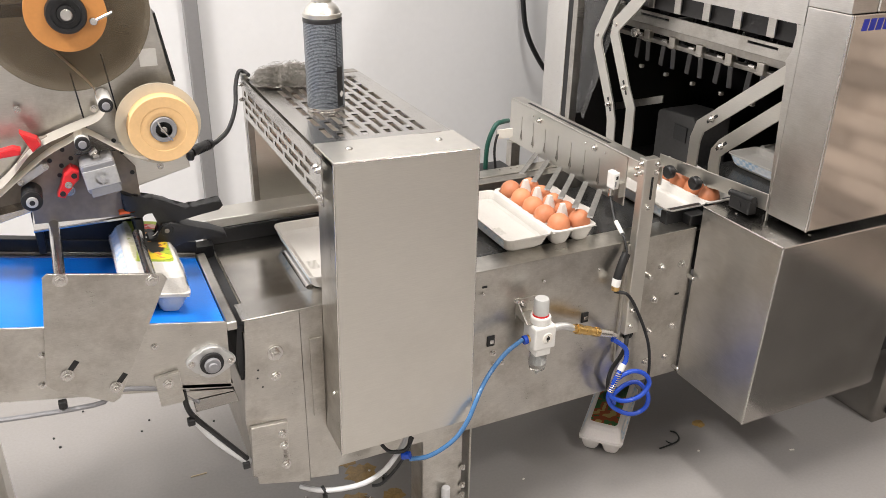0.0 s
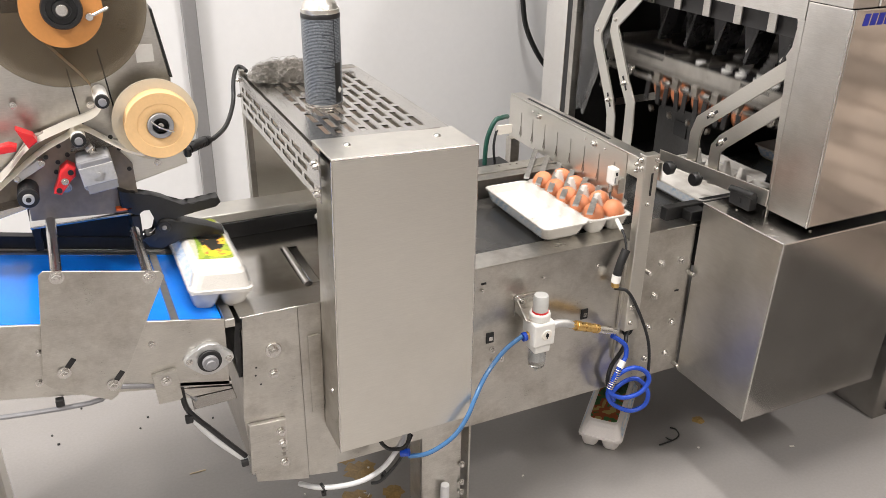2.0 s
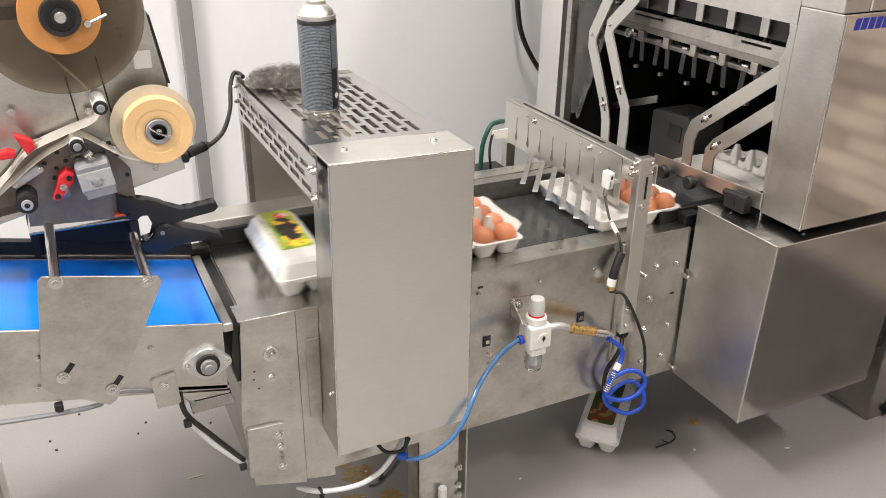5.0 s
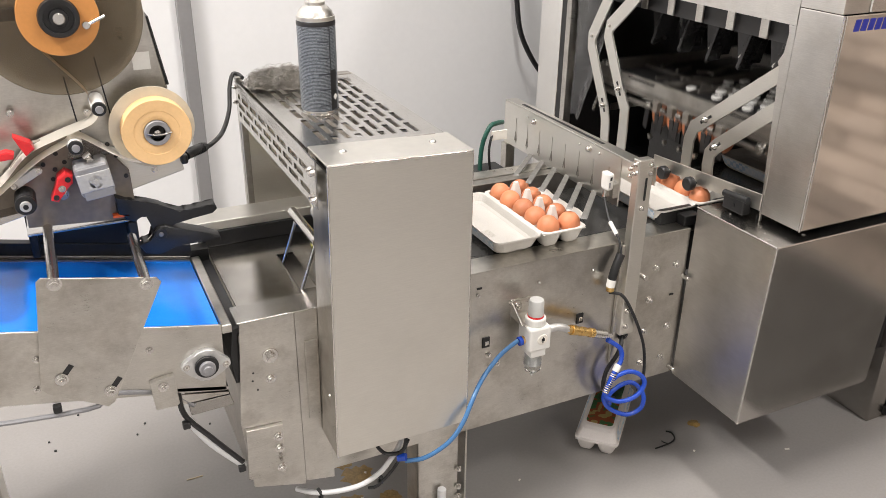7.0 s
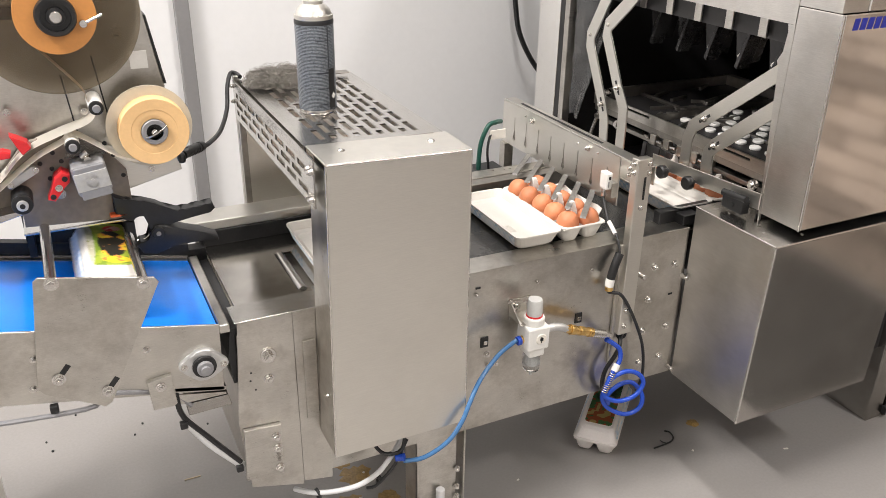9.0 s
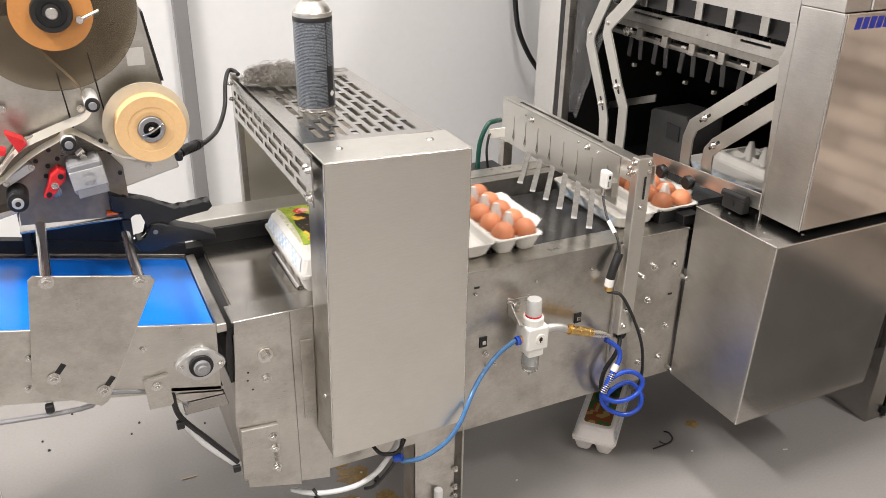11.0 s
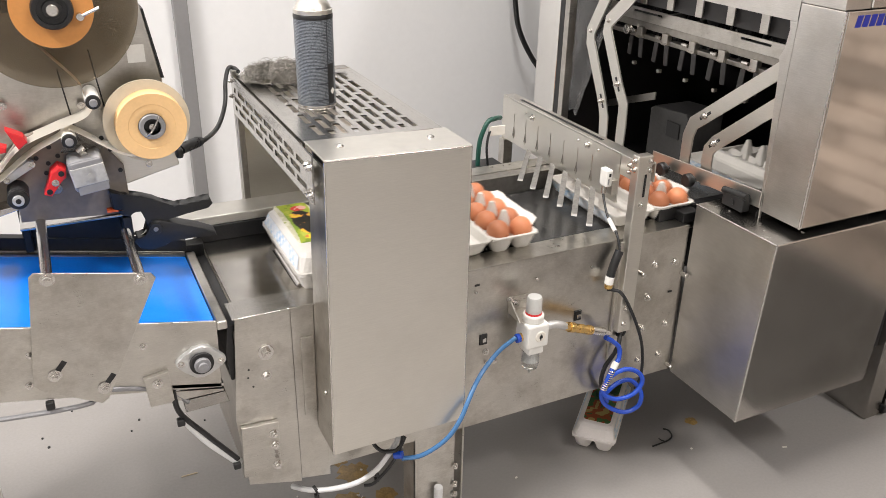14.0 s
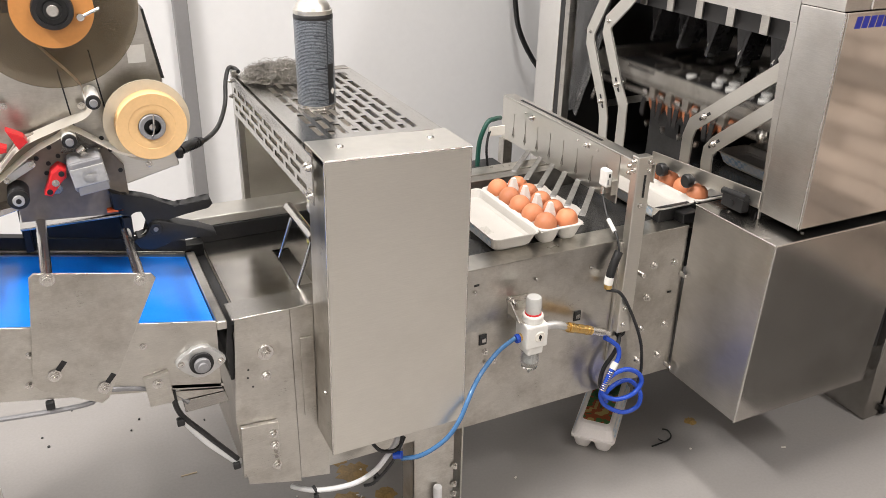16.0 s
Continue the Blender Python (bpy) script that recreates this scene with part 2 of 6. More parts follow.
def lid_print():
    """Printed lid: green ground, pale margin by the hinge, a dark picture with yellow and orange in it, a red badge."""
    m, t, b = node_mat("yellow_green_print")
    n, l = t.nodes, t.links
    co = n.new("ShaderNodeTexCoord")
    no = n.new("ShaderNodeTexNoise")
    no.inputs["Scale"].default_value, no.inputs["Detail"].default_value = 45, 3
    l.new(co.outputs["Object"], no.inputs["Vector"])

    def ramp_of(cols, steps):
        rp = n.new("ShaderNodeValToRGB")
        e = rp.color_ramp.elements
        rp.color_ramp.interpolation = "CONSTANT"
        while len(e) < len(cols):
            e.new(0.9)
        for k, (c, p) in enumerate(zip(cols, steps)):
            e[k].position, e[k].color = p, (*c, 1)
        l.new(no.outputs[0], rp.inputs[0])
        return rp.outputs[0]

    def disc(cx, cy, rx, ry):
        mp = n.new("ShaderNodeMapping")
        mp.inputs["Location"].default_value = (-cx / rx, -cy / ry, 0)
        mp.inputs["Scale"].default_value = (1 / rx, 1 / ry, 0)
        l.new(co.outputs["Object"], mp.inputs["Vector"])
        ln = n.new("ShaderNodeVectorMath")
        ln.operation = "LENGTH"
        l.new(mp.outputs[0], ln.inputs[0])
        ad = n.new("ShaderNodeMath")
        ad.operation = "MULTIPLY_ADD"
        ad.inputs[1].default_value = -0.5
        l.new(no.outputs[0], ad.inputs[0]), l.new(ln.outputs["Value"], ad.inputs[2])
        lt = n.new("ShaderNodeMath")
        lt.operation = "LESS_THAN"
        lt.inputs[1].default_value = 0.72
        l.new(ad.outputs[0], lt.inputs[0])
        return lt.outputs[0]

    def over(fac, low, high):
        mx = n.new("ShaderNodeMix")
        mx.data_type = "RGBA"
        l.new(fac, mx.inputs["Factor"]), l.new(low, mx.inputs["A"]), l.new(high, mx.inputs["B"])
        return mx.outputs["Result"]

    out = ramp_of([(0.20, 0.30, 0.03), (0.34, 0.42, 0.04), (0.46, 0.50, 0.07)], [0, 0.42, 0.56])
    out = over(disc(0.018, 0.03, 0.013, 0.10), out, ramp_of([(0.50, 0.48, 0.33), (0.62, 0.60, 0.46), (0.34, 0.38, 0.14)], [0, 0.45, 0.6]))
    out = over(disc(0.056, 0.020, 0.023, 0.055), out, ramp_of([(0.02, 0.018, 0.012), (0.75, 0.30, 0.06), (0.80, 0.56, 0.03), (0.10, 0.06, 0.02)], [0, 0.50, 0.555, 0.64]))
    out = over(disc(0.058, -0.045, 0.022, 0.013), out, ramp_of([(0.80, 0.58, 0.03), (0.62, 0.22, 0.05)], [0, 0.54]))
    out = over(disc(0.060, 0.082, 0.014, 0.012), out, ramp_of([(0.66, 0.05, 0.04), (0.8, 0.45, 0.4)], [0, 0.57]))
    l.new(out, b.inputs["Base Color"])
    b.inputs["Roughness"].default_value = 0.6
    return m


PRINT = lid_print()
PRINT_DARK = patchwork("dark_green_print", [(0.02, 0.05, 0.02), (0.03, 0.08, 0.03), (0.05, 0.14, 0.04), (0.30, 0.07, 0.02), (0.4, 0.3, 0.1)], 22)


def can_print():
    """Dark label: lines of fine grey print in panels, set apart by black rules."""
    m, t, b = node_mat("dark_can_label")
    n, l = t.nodes, t.links

    def op(kind, x, y=0.0, z=0.0):
        q = n.new("ShaderNodeMath")
        q.operation = kind
        for k, v in enumerate((x, y, z)):
            if isinstance(v, (int, float)):
                q.inputs[k].default_value = v
            else:
                l.new(v, q.inputs[k])
        return q.outputs[0]

    co = n.new("ShaderNodeTexCoord")
    sep = n.new("ShaderNodeSeparateXYZ")
    l.new(co.outputs["Object"], sep.inputs[0])
    ang = op("ARCTAN2", sep.outputs[1], sep.outputs[0])
    z = sep.outputs[2]
    cmb = n.new("ShaderNodeCombineXYZ")
    row = op("FLOOR", op("MULTIPLY", z, 430))
    l.new(op("MULTIPLY", ang, 44), cmb.inputs[0]), l.new(row, cmb.inputs[1])
    no = n.new("ShaderNodeTexNoise")
    no.inputs["Scale"].default_value, no.inputs["Detail"].default_value = 1.7, 3
    l.new(cmb.outputs[0], no.inputs["Vector"])
    ink = op("MULTIPLY", op("GREATER_THAN", no.outputs[0], 0.455), op("LESS_THAN", op("FRACT", op("MULTIPLY", z, 430)), 0.66))
    rule = op("LESS_THAN", op("FRACT", op("ADD", op("MULTIPLY", z, 38), 0.35)), 0.07)
    rule = op("MULTIPLY", rule, op("LESS_THAN", op("ABSOLUTE", op("ADD", ang, 1.5)), 0.34))
    column = op("LESS_THAN", op("ABSOLUTE", op("ADD", ang, 1.16)), 0.035)
    ink = op("MULTIPLY", ink, op("SUBTRACT", 1.0, op("MAXIMUM", rule, column)))
    mx = n.new("ShaderNodeMix")
    mx.data_type = "RGBA"
    mx.inputs["A"].default_value, mx.inputs["B"].default_value = (0.022, 0.026, 0.036, 1), (0.235, 0.26, 0.285, 1)
    l.new(ink, mx.inputs["Factor"])
    l.new(mx.outputs["Result"], b.inputs["Base Color"])
    b.inputs["Roughness"].default_value = 0.3
    return m


CANLABEL = can_print()


# ---- mesh helpers ----
ORIGIN = {}


def thing(name, label, category, at=(0, 0, 0), group="", kind=""):
    ob = tagged(new(name), label, category, group, kind)
    ob.empty_display_size = 0.02
    ob.location = at
    ORIGIN[ob.name] = Vector(at)
    return ob


def part(name, bm, material, parent, label="", smooth=False):
    """Links bm, drawn in world places, as one mesh under a thing or part."""
    bmesh.ops.recalc_face_normals(bm, faces=bm.faces[:])
    me = bpy.data.meshes.new(name)
    bm.to_mesh(me)
    bm.free()
    if smooth:
        me.shade_smooth()
        me.set_sharp_from_angle(angle=radians(40))
    me.materials.append(material)
    ob = new(name, me)
    if parent:
        o = ORIGIN[parent.name]
        me.transform(Matrix.Translation(-o))
        ob.parent = parent
        ORIGIN[ob.name] = o
    if label:
        ob["label"] = label
    return ob


def solid(name, bm, material, label, category, group="", kind="", smooth=False):
    """A thing of one mesh, its origin at its base."""
    lo = [min(v.co[i] for v in bm.verts) for i in range(3)]
    hi = [max(v.co[i] for v in bm.verts) for i in range(3)]
    o = Vector(((lo[0] + hi[0]) / 2, (lo[1] + hi[1]) / 2, lo[2]))
    ob = part(name, bm, material, None, "", smooth)
    ob.data.transform(Matrix.Translation(-o))
    ob.location = o
    return tagged(ob, label, category, group, kind)


def B():
    return bmesh.new()


def box(bm, x0, x1, y0, y1, z0, z1, bev=0.0015, m=None):
    mm = Matrix.Translation(((x0 + x1) / 2, (y0 + y1) / 2, (z0 + z1) / 2)) @ Matrix.Diagonal((abs(x1 - x0), abs(y1 - y0), abs(z1 - z0), 1))
    g = bmesh.ops.create_cube(bm, size=1, matrix=(m @ mm) if m else mm)
    if bev:
        es = list({e for v in g["verts"] for e in v.link_edges})
        bmesh.ops.bevel(bm, geom=es, offset=min(bev, 0.45 * min(abs(x1 - x0), abs(y1 - y0), abs(z1 - z0))), segments=2, affect="EDGES", profile=0.5)
    return bm


def cyl(bm, p0, p1, r, seg=20, r2=None, bev=0.0):
    p0, p1 = Vector(p0), Vector(p1)
    d = p1 - p0
    m = Matrix.Translation((p0 + p1) / 2) @ d.to_track_quat("Z", "Y").to_matrix().to_4x4()
    g = bmesh.ops.create_cone(bm, cap_ends=True, segments=seg, radius1=r, radius2=r if r2 is None else r2, depth=d.length, matrix=m)
    if bev:
        es = [e for e in {e for v in g["verts"] for e in v.link_edges} if len(e.link_faces) == 2 and e.calc_face_angle(0) > 0.8]
        bmesh.ops.bevel(bm, geom=es, offset=bev, segments=2, affect="EDGES", profile=0.5)
    return bm


def lathe(bm, profile, base, axis=(0, 0, 1), seg=28):
    """Turns (radius, height) pairs about an axis through base."""
    q = Vector(axis).to_track_quat("Z", "Y")
    base = Vector(base)
    rings = []
    for r, h in profile:
        if r < 1e-6:
            rings.append([bm.verts.new(base + q @ Vector((0, 0, h)))])
        else:
            rings.append([bm.verts.new(base + q @ Vector((r * math.cos(2 * math.pi * i / seg), r * math.sin(2 * math.pi * i / seg), h))) for i in range(seg)])
    for a, b in zip(rings, rings[1:]):
        for i in range(seg):
            j = (i + 1) % seg
            if len(a) == 1 and len(b) > 1:
                bm.faces.new((a[0], b[i], b[j]))
            elif len(b) == 1 and len(a) > 1:
                bm.faces.new((a[i], a[j], b[0]))
            elif len(a) > 1:
                bm.faces.new((a[i], a[j], b[j], b[i]))
    return bm


def smooth_line(pts, n=8):
    pts = [Vector(p) for p in pts]
    out = []
    for i in range(len(pts) - 1):
        p0, p1, p2, p3 = pts[max(i - 1, 0)], pts[i], pts[i + 1], pts[min(i + 2, len(pts) - 1)]
        for k in range(n):
            u = k / n
            out.append(0.5 * (2 * p1 + (p2 - p0) * u + (2 * p0 - 5 * p1 + 4 * p2 - p3) * u * u + (3 * p1 - p0 - 3 * p2 + p3) * u ** 3))
    out.append(pts[-1])
    return out


def tube(bm, pts, r, seg=10, n=8, raw=False):
    """A round hose along a smooth line."""
    line = [Vector(p) for p in pts] if raw else smooth_line(pts, n)
    rings, up = [], Vector((0.13, 0.27, 0.95)).normalized()
    for i, p in enumerate(line):
        d = (line[min(i + 1, len(line) - 1)] - line[max(i - 1, 0)])
        d = d.normalized() if d.length > 1e-9 else Vector((0, 0, 1))
        s = d.cross(up)
        if s.length < 0.05:
            s = d.cross(Vector((1, 0, 0)))
        s.normalize()
        up = s.cross(d).normalized()
        rings.append([bm.verts.new(p + r * (math.cos(2 * math.pi * k / seg) * s + math.sin(2 * math.pi * k / seg) * up)) for k in range(seg)])
    for a, b in zip(rings, rings[1:]):
        for k in range(seg):
            j = (k + 1) % seg
            bm.faces.new((a[k], a[j], b[j], b[k]))
    bm.faces.new(rings[0][::-1]), bm.faces.new(rings[-1])
    return bm


def prism(bm, poly, axis, a, b, bev=0.0):
    """A flat polygon pushed along an axis from a to b. poly holds the two other coordinates in xyz order."""
    def P(u, v, w):
        return {"x": (w, u, v), "y": (u, w, v), "z": (u, v, w)}[axis]
    lo = [bm.verts.new(P(u, v, a)) for u, v in poly]
    hi = [bm.verts.new(P(u, v, b)) for u, v in poly]
    n = len(poly)
    fs = [bm.faces.new(lo[::-1]), bm.faces.new(hi)]
    for i in range(n):
        j = (i + 1) % n
        fs.append(bm.faces.new((lo[i], lo[j], hi[j], hi[i])))
    if bev:
        es = {e for f in fs[:2] for e in f.edges}
        bmesh.ops.bevel(bm, geom=list(es), offset=bev, segments=2, affect="EDGES", profile=0.5)
    return bm


def punched(bm, u0, u1, v0, v1, holes, axis, a, b):
    """A sheet from a to b along an axis, with rectangular holes (u0, u1, v0, v1) through it."""
    us = sorted({u0, u1, *[h[0] for h in holes], *[h[1] for h in holes]})
    vs = sorted({v0, v1, *[h[2] for h in holes], *[h[3] for h in holes]})
    def P(u, v, w):
        return {"x": (w, u, v), "y": (u, w, v), "z": (u, v, w)}[axis]
    def full(i, j):
        if not (0 <= i < len(us) - 1 and 0 <= j < len(vs) - 1):
            return False
        u, v = (us[i] + us[i + 1]) / 2, (vs[j] + vs[j + 1]) / 2
        return not any(h[0] < u < h[1] and h[2] < v < h[3] for h in holes)
    lo, hi = {}, {}
    def V(d, i, j, w):
        if (i, j) not in d:
            d[i, j] = bm.verts.new(P(us[i], vs[j], w))
        return d[i, j]
    for i in range(len(us) - 1):
        for j in range(len(vs) - 1):
            if not full(i, j):
                continue
            q = [(i, j), (i + 1, j), (i + 1, j + 1), (i, j + 1)]
            bm.faces.new([V(hi, *k, b) for k in q])
            bm.faces.new([V(lo, *k, a) for k in q[::-1]])
            for (k0, k1), (di, dj) in zip(zip(q, q[1:] + q[:1]), ((0, -1), (1, 0), (0, 1), (-1, 0))):
                if not full(i + di, j + dj):
                    bm.faces.new([V(lo, *k0, a), V(lo, *k1, a), V(hi, *k1, b), V(hi, *k0, b)])
    return bm


def bolt(name, parent, p, axis, r=0.006, h=0.006, washer=True, material=None, label=""):
    """A hexagon head on a washer."""
    bm = B()
    p, a = Vector(p), Vector(axis).normalized()
    if washer:
        cyl(bm, p, p + a * 0.0015, r * 1.35, 18)
    cyl(bm, p + a * 0.0012, p + a * h, r, 6, bev=r * 0.12)
    cyl(bm, p + a * h, p + a * (h + r * 0.5), r * 0.5, 12)
    return part(name, bm, material or CHROME, parent, label)


# ---- the room ----
bm = B(); box(bm, -4.15, 3.55, -4.15, 2.45, -0.1, 0, 0)
solid("floor", bm, FLOOR, "grey resin floor with stains and crumbs", "floor", kind="structure")
bm = B(); box(bm, -4, 3.4, 2.3, 2.45, 0.001, 3.6, 0)
solid("wall_north", bm, WALL, "smooth white wall panel behind the machine", "wall", kind="structure")
for nm, a in (("wall_south", (-4, 3.4, -4.15, -4)), ("wall_west", (-4.15, -4, -4, 2.45)), ("wall_east", (3.4, 3.55, -4, 2.45))):
    bm = B(); box(bm, *a, 0.001, 3.6, 0)
    solid(nm, bm, BROWNWALL if nm == "wall_east" else WALL, "brown board wall closing the room" if nm == "wall_east" else "smooth white wall panel", "wall", kind="structure")
bm = B(); box(bm, -4.15, 3.55, -4.15, 2.45, 3.601, 3.7, 0)
solid("ceiling", bm, CEIL, "plain white ceiling", "ceiling", kind="structure")
for lx, ly, lw in LAMPS:
    lamp = thing("ceiling_light", "white batten lamp on the ceiling", "ceiling light", (lx, ly, 3.5), "ceiling lights")
    bm = B(); box(bm, lx - 0.13, lx + 0.13, ly - 0.48, ly + 0.48, 3.5, 3.599, 0.01)
    part("housing", bm, WHITE, lamp)
# grey upright fixed before the wall
bm = B(); box(bm, 0.330, 0.366, 2.27, 2.299, 0.0, 3.6, 0.002)
solid("wall_post", bm, STRIPGREY, "grey painted upright fixed to the white wall", "post", kind="structure")

# ---- packing line: side plate, deck, rails ----
line = thing("packing_conveyor", "stainless steel packing conveyor with a dark belt", "conveyor", (0.65, 1.3, 0.0))
bm = B()
prism(bm, [(.60, .222), (1.1125, .222), (1.1125, .475), (1.110, .475), (1.110, .563), (.60, .563)], "y", 1.150, 1.154, .0006)
box(bm, 0.60, 1.108, 1.150, 1.205, 0.5605, 0.5635, 0.0012)
part("side_plate", bm, STEEL, line, "brushed steel side plate with a folded lip")
bm = B()
box(bm, 0.34, 0.60, 1.152, 1.156, 0.222, 0.55, 0.001)
part("rear_side_plate", bm, STEEL, line)
# closing section on the left
bm = B()
prism(bm, [(0.203, 0.563), (0.291, 0.563), (0.291, 0.21), (0.20, 0.235), (0.189, 0.373)], "y", 1.148, 1.152, 0.0006)
part("corner_plate", bm, STEEL, line)
bm = B()
prism(bm, [(0.292, 0.563), (0.345, 0.563), (0.345, 0.205), (0.292, 0.215)], "y", 1.150, 1.154, 0.0006)
box(bm, 0.305, 0.326, 1.146, 1.151, 0.35, 0.505, 0.001)
part("inner_plate", bm, STEEL, line)
bm = B()
punched(bm, 0.2115, 0.60, 1.152, 1.45, [(0.322, 0.353, 1.218, 1.368)], "z", 0.5600, 0.5635)
part("deck", bm, STEEL_PITF, line, "polished steel deck with a slot")
bm = B(); box(bm, 0.1985, 0.345, 1.146, 1.203, 0.5636, 0.5655, 0.0008)
part("deck_strip", bm, STEEL_X, line)
bm = B(); box(bm, 0.316, 0.332, 1.215, 1.31, 0.525, 0.5275, 0.0005)
part("slot_tray", bm, YELLOWPAD, line, "egg-smeared mesh below the slot")
# pan coloured near-black so the slot above reads as a shaded opening
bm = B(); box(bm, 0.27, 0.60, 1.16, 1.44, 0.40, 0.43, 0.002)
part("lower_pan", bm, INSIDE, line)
# end plate in the darker steel, shade given by colour
bm = B()
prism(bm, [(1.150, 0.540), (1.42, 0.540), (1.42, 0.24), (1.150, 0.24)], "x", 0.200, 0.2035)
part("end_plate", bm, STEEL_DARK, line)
# folded corner bracket with bolts
bm = B()
prism(bm, [(0.194, 0.363), (0.256, 0.359), (0.254, 0.254), (0.190, 0.261)], "y", 1.138, 1.147, 0.001)
part("corner_bracket", bm, STEEL, line)
for bx, bz in ((0.246, 0.338), (0.247, 0.314), (0.248, 0.272)):
    bolt("bolt", line, (bx, 1.138, bz), (0, -1, 0), 0.006, 0.008)
bm = B()
for bz in (0.300, 0.289):
    cyl(bm, (0.248, 1.138, bz), (0.248, 1.135, bz), 0.003, 10)
part("rivet", bm, STEEL_DARK, line)
# belt
bm = B(); box(bm, 0.60, 2.20, 1.206, 1.44, 0.554, 0.5615, 0.002)
part("belt", bm, DARKBELT, line, "dark grey conveyor belt")
bm = B(); box(bm, 0.60, 2.20, 1.21, 1.43, 0.52, 0.553, 0.003)
part("belt_bed", bm, STEEL_DARK, line)
# back rails
bm = B()
box(bm, 0.18, 0.60, 1.452, 1.515, 0.594, 0.612, 0.002)
box(bm, 0.205, 0.60, 1.512, 1.516, 0.30, 0.60, 0.001)
part("back_rail", bm, STEEL_MATT, line, "folded steel back rail")
# black strip stands for the shaded gap between deck and back rail
bm = B(); box(bm, 0.204, 0.60, 1.449, 1.46, 0.563, 0.594, 0.002)
part("back_skirt", bm, BLACK, line)
bm = B()
box(bm, 0.60, 1.165, 1.446, 1.450, 0.545, 0.600, 0.001)
box(bm, 0.60, 1.165, 1.446, 1.475, 0.597, 0.601, 0.001)
part("back_guide", bm, STEEL_DARK, line, "folded steel back guide")
bm = B()
box(bm, 0.60, 1.165, 1.512, 1.516, 0.22, 0.598, 0.001)
box(bm, 0.60, 1.165, 1.476, 1.516, 0.600, 0.603, 0.001)
part("back_side_plate", bm, STEEL, line)
# belt end of the line at the right: nose rods and black guides
bm = B(); box(bm, 1.09, 1.113, 1.206, 1.44, 0.556, 0.560, 0.001)
part("end_bar", bm, STEEL_DARK, line)
bm = B(); box(bm, 1.06, 1.30, 1.185, 1.205, 0.556, 0.590, 0.002); box(bm, 1.10, 1.14, 1.16, 1.19, 0.563, 0.585, 0.002)
part("guide_block", bm, BLACK, line)
# legs
for ly in (1.157, 1.46):
    bm = B()
    box(bm, 0.512, 0.60, ly, ly + 0.004, 0.02, 0.26, 0.001)
    box(bm, 0.512, 0.516, ly, ly + 0.05, 0.02, 0.26, 0.001)
    box(bm, 0.612, 0.616, ly - 0.008, ly + 0.05, 0.0, 0.235, 0.001)
    box(bm, 0.5, 0.63, ly - 0.01, ly + 0.06, 0.0, 0.006, 0.001)
    leg = part("leg", bm, STEEL, line)
    for bz in (0.13, 0.085, 0.06):
        bolt("bolt", leg, (0.60, ly - 0.002, bz), (0, -1, 0), 0.005, 0.006)
    bm = B(); cyl(bm, (0.56, ly - 0.012, 0.03), (0.56, ly - 0.012, 0.10), 0.009, 14, bev=0.002)
    part("foot_stud", bm, HOSE_WHITE, leg)
# fasteners on the side plates
for x, z, r in ((1.082, .488, .006), (1.032, .491, .006), (1.025, .419, .006), (1.082, .344, .006), (1.022, .346, .0055), (1.023, .269, .006), (1.076, .269, .006), (.701, .487, .005), (.756, .518, .0035), (.877, .518, .0035), (.629, .518, .0035), (.655, .386, .005), (.674, .362, .005), (.656, .362, .004)):
    bolt("bolt", line, (x, 1.150, z), (0, -1, 0), r, r * 1.2, r > 0.004)
for x, z in ((1.105, .458), (1.102, .239), (.994, .483)):
    bm = B(); cyl(bm, (x, 1.150, z), (x, 1.130, z), 0.005, 12, bev=0.001)
    part("stud", bm, CHROME, line)
for x, z in ((.987, .446), (1.083, .419), (.632, .531)):
    bm = B(); box(bm, x - .005, x + .005, 1.1485, 1.1515, z - .002, z + .002, 0.0005)
    part("slot_plug", bm, BLACK, line)
for x, z in ((.649, .414), (.857, .416)):
    bm = B(); box(bm, x - .008, x + .008, 1.1475, 1.1515, z - .011, z + .011, 0.001)
    sw = part("square_socket", bm, BLACK, line)
    bm = B(); box(bm, x - .003, x + .005, 1.1455, 1.1475, z - .005, z + .003, 0.0008)
    part("socket_pin", bm, CHROME, sw)
bolt("bolt", line, (.245, 1.148, .449), (0, -1, 0), .0065, .007)
bm = B()
cyl(bm, (.247, 1.148, .494), (.247, 1.144, .494), .0135, 24, bev=.001)
cyl(bm, (.247, 1.144, .494), (.247, 1.136, .494), .008, 6)
cyl(bm, (.247, 1.136, .494), (.247, 1.132, .494), .0055, 12)
part("shaft_nut", bm, CHROME, line)
bm = B()
for x, z in ((.215, .452), (.222, .433), (.217, .467)):
    cyl(bm, (x, 1.1495, z), (x, 1.1475, z), .0018, 8)
part("pin_hole", bm, BLACK, line)
bolt("screw", line, (.3287, 1.09, .428), (-1, 0, 0), .004, .004, False)

# ---- tall guard over the closing station ----
guard = thing("machine_guard", "stainless steel machine guard with a slotted top", "machine guard", (0.45, 1.3, 0.31))
X0, X1, YF, ZT, ZB = 0.332, 0.567, 1.065, 0.831, 0.318


def lean(bm):
    """The guard's top falls a few millimetres from the hinge side to the far side."""
    for v in bm.verts:
        v.co.z -= .0065 * (v.co.x - X0) / (X1 - X0)
    return bm


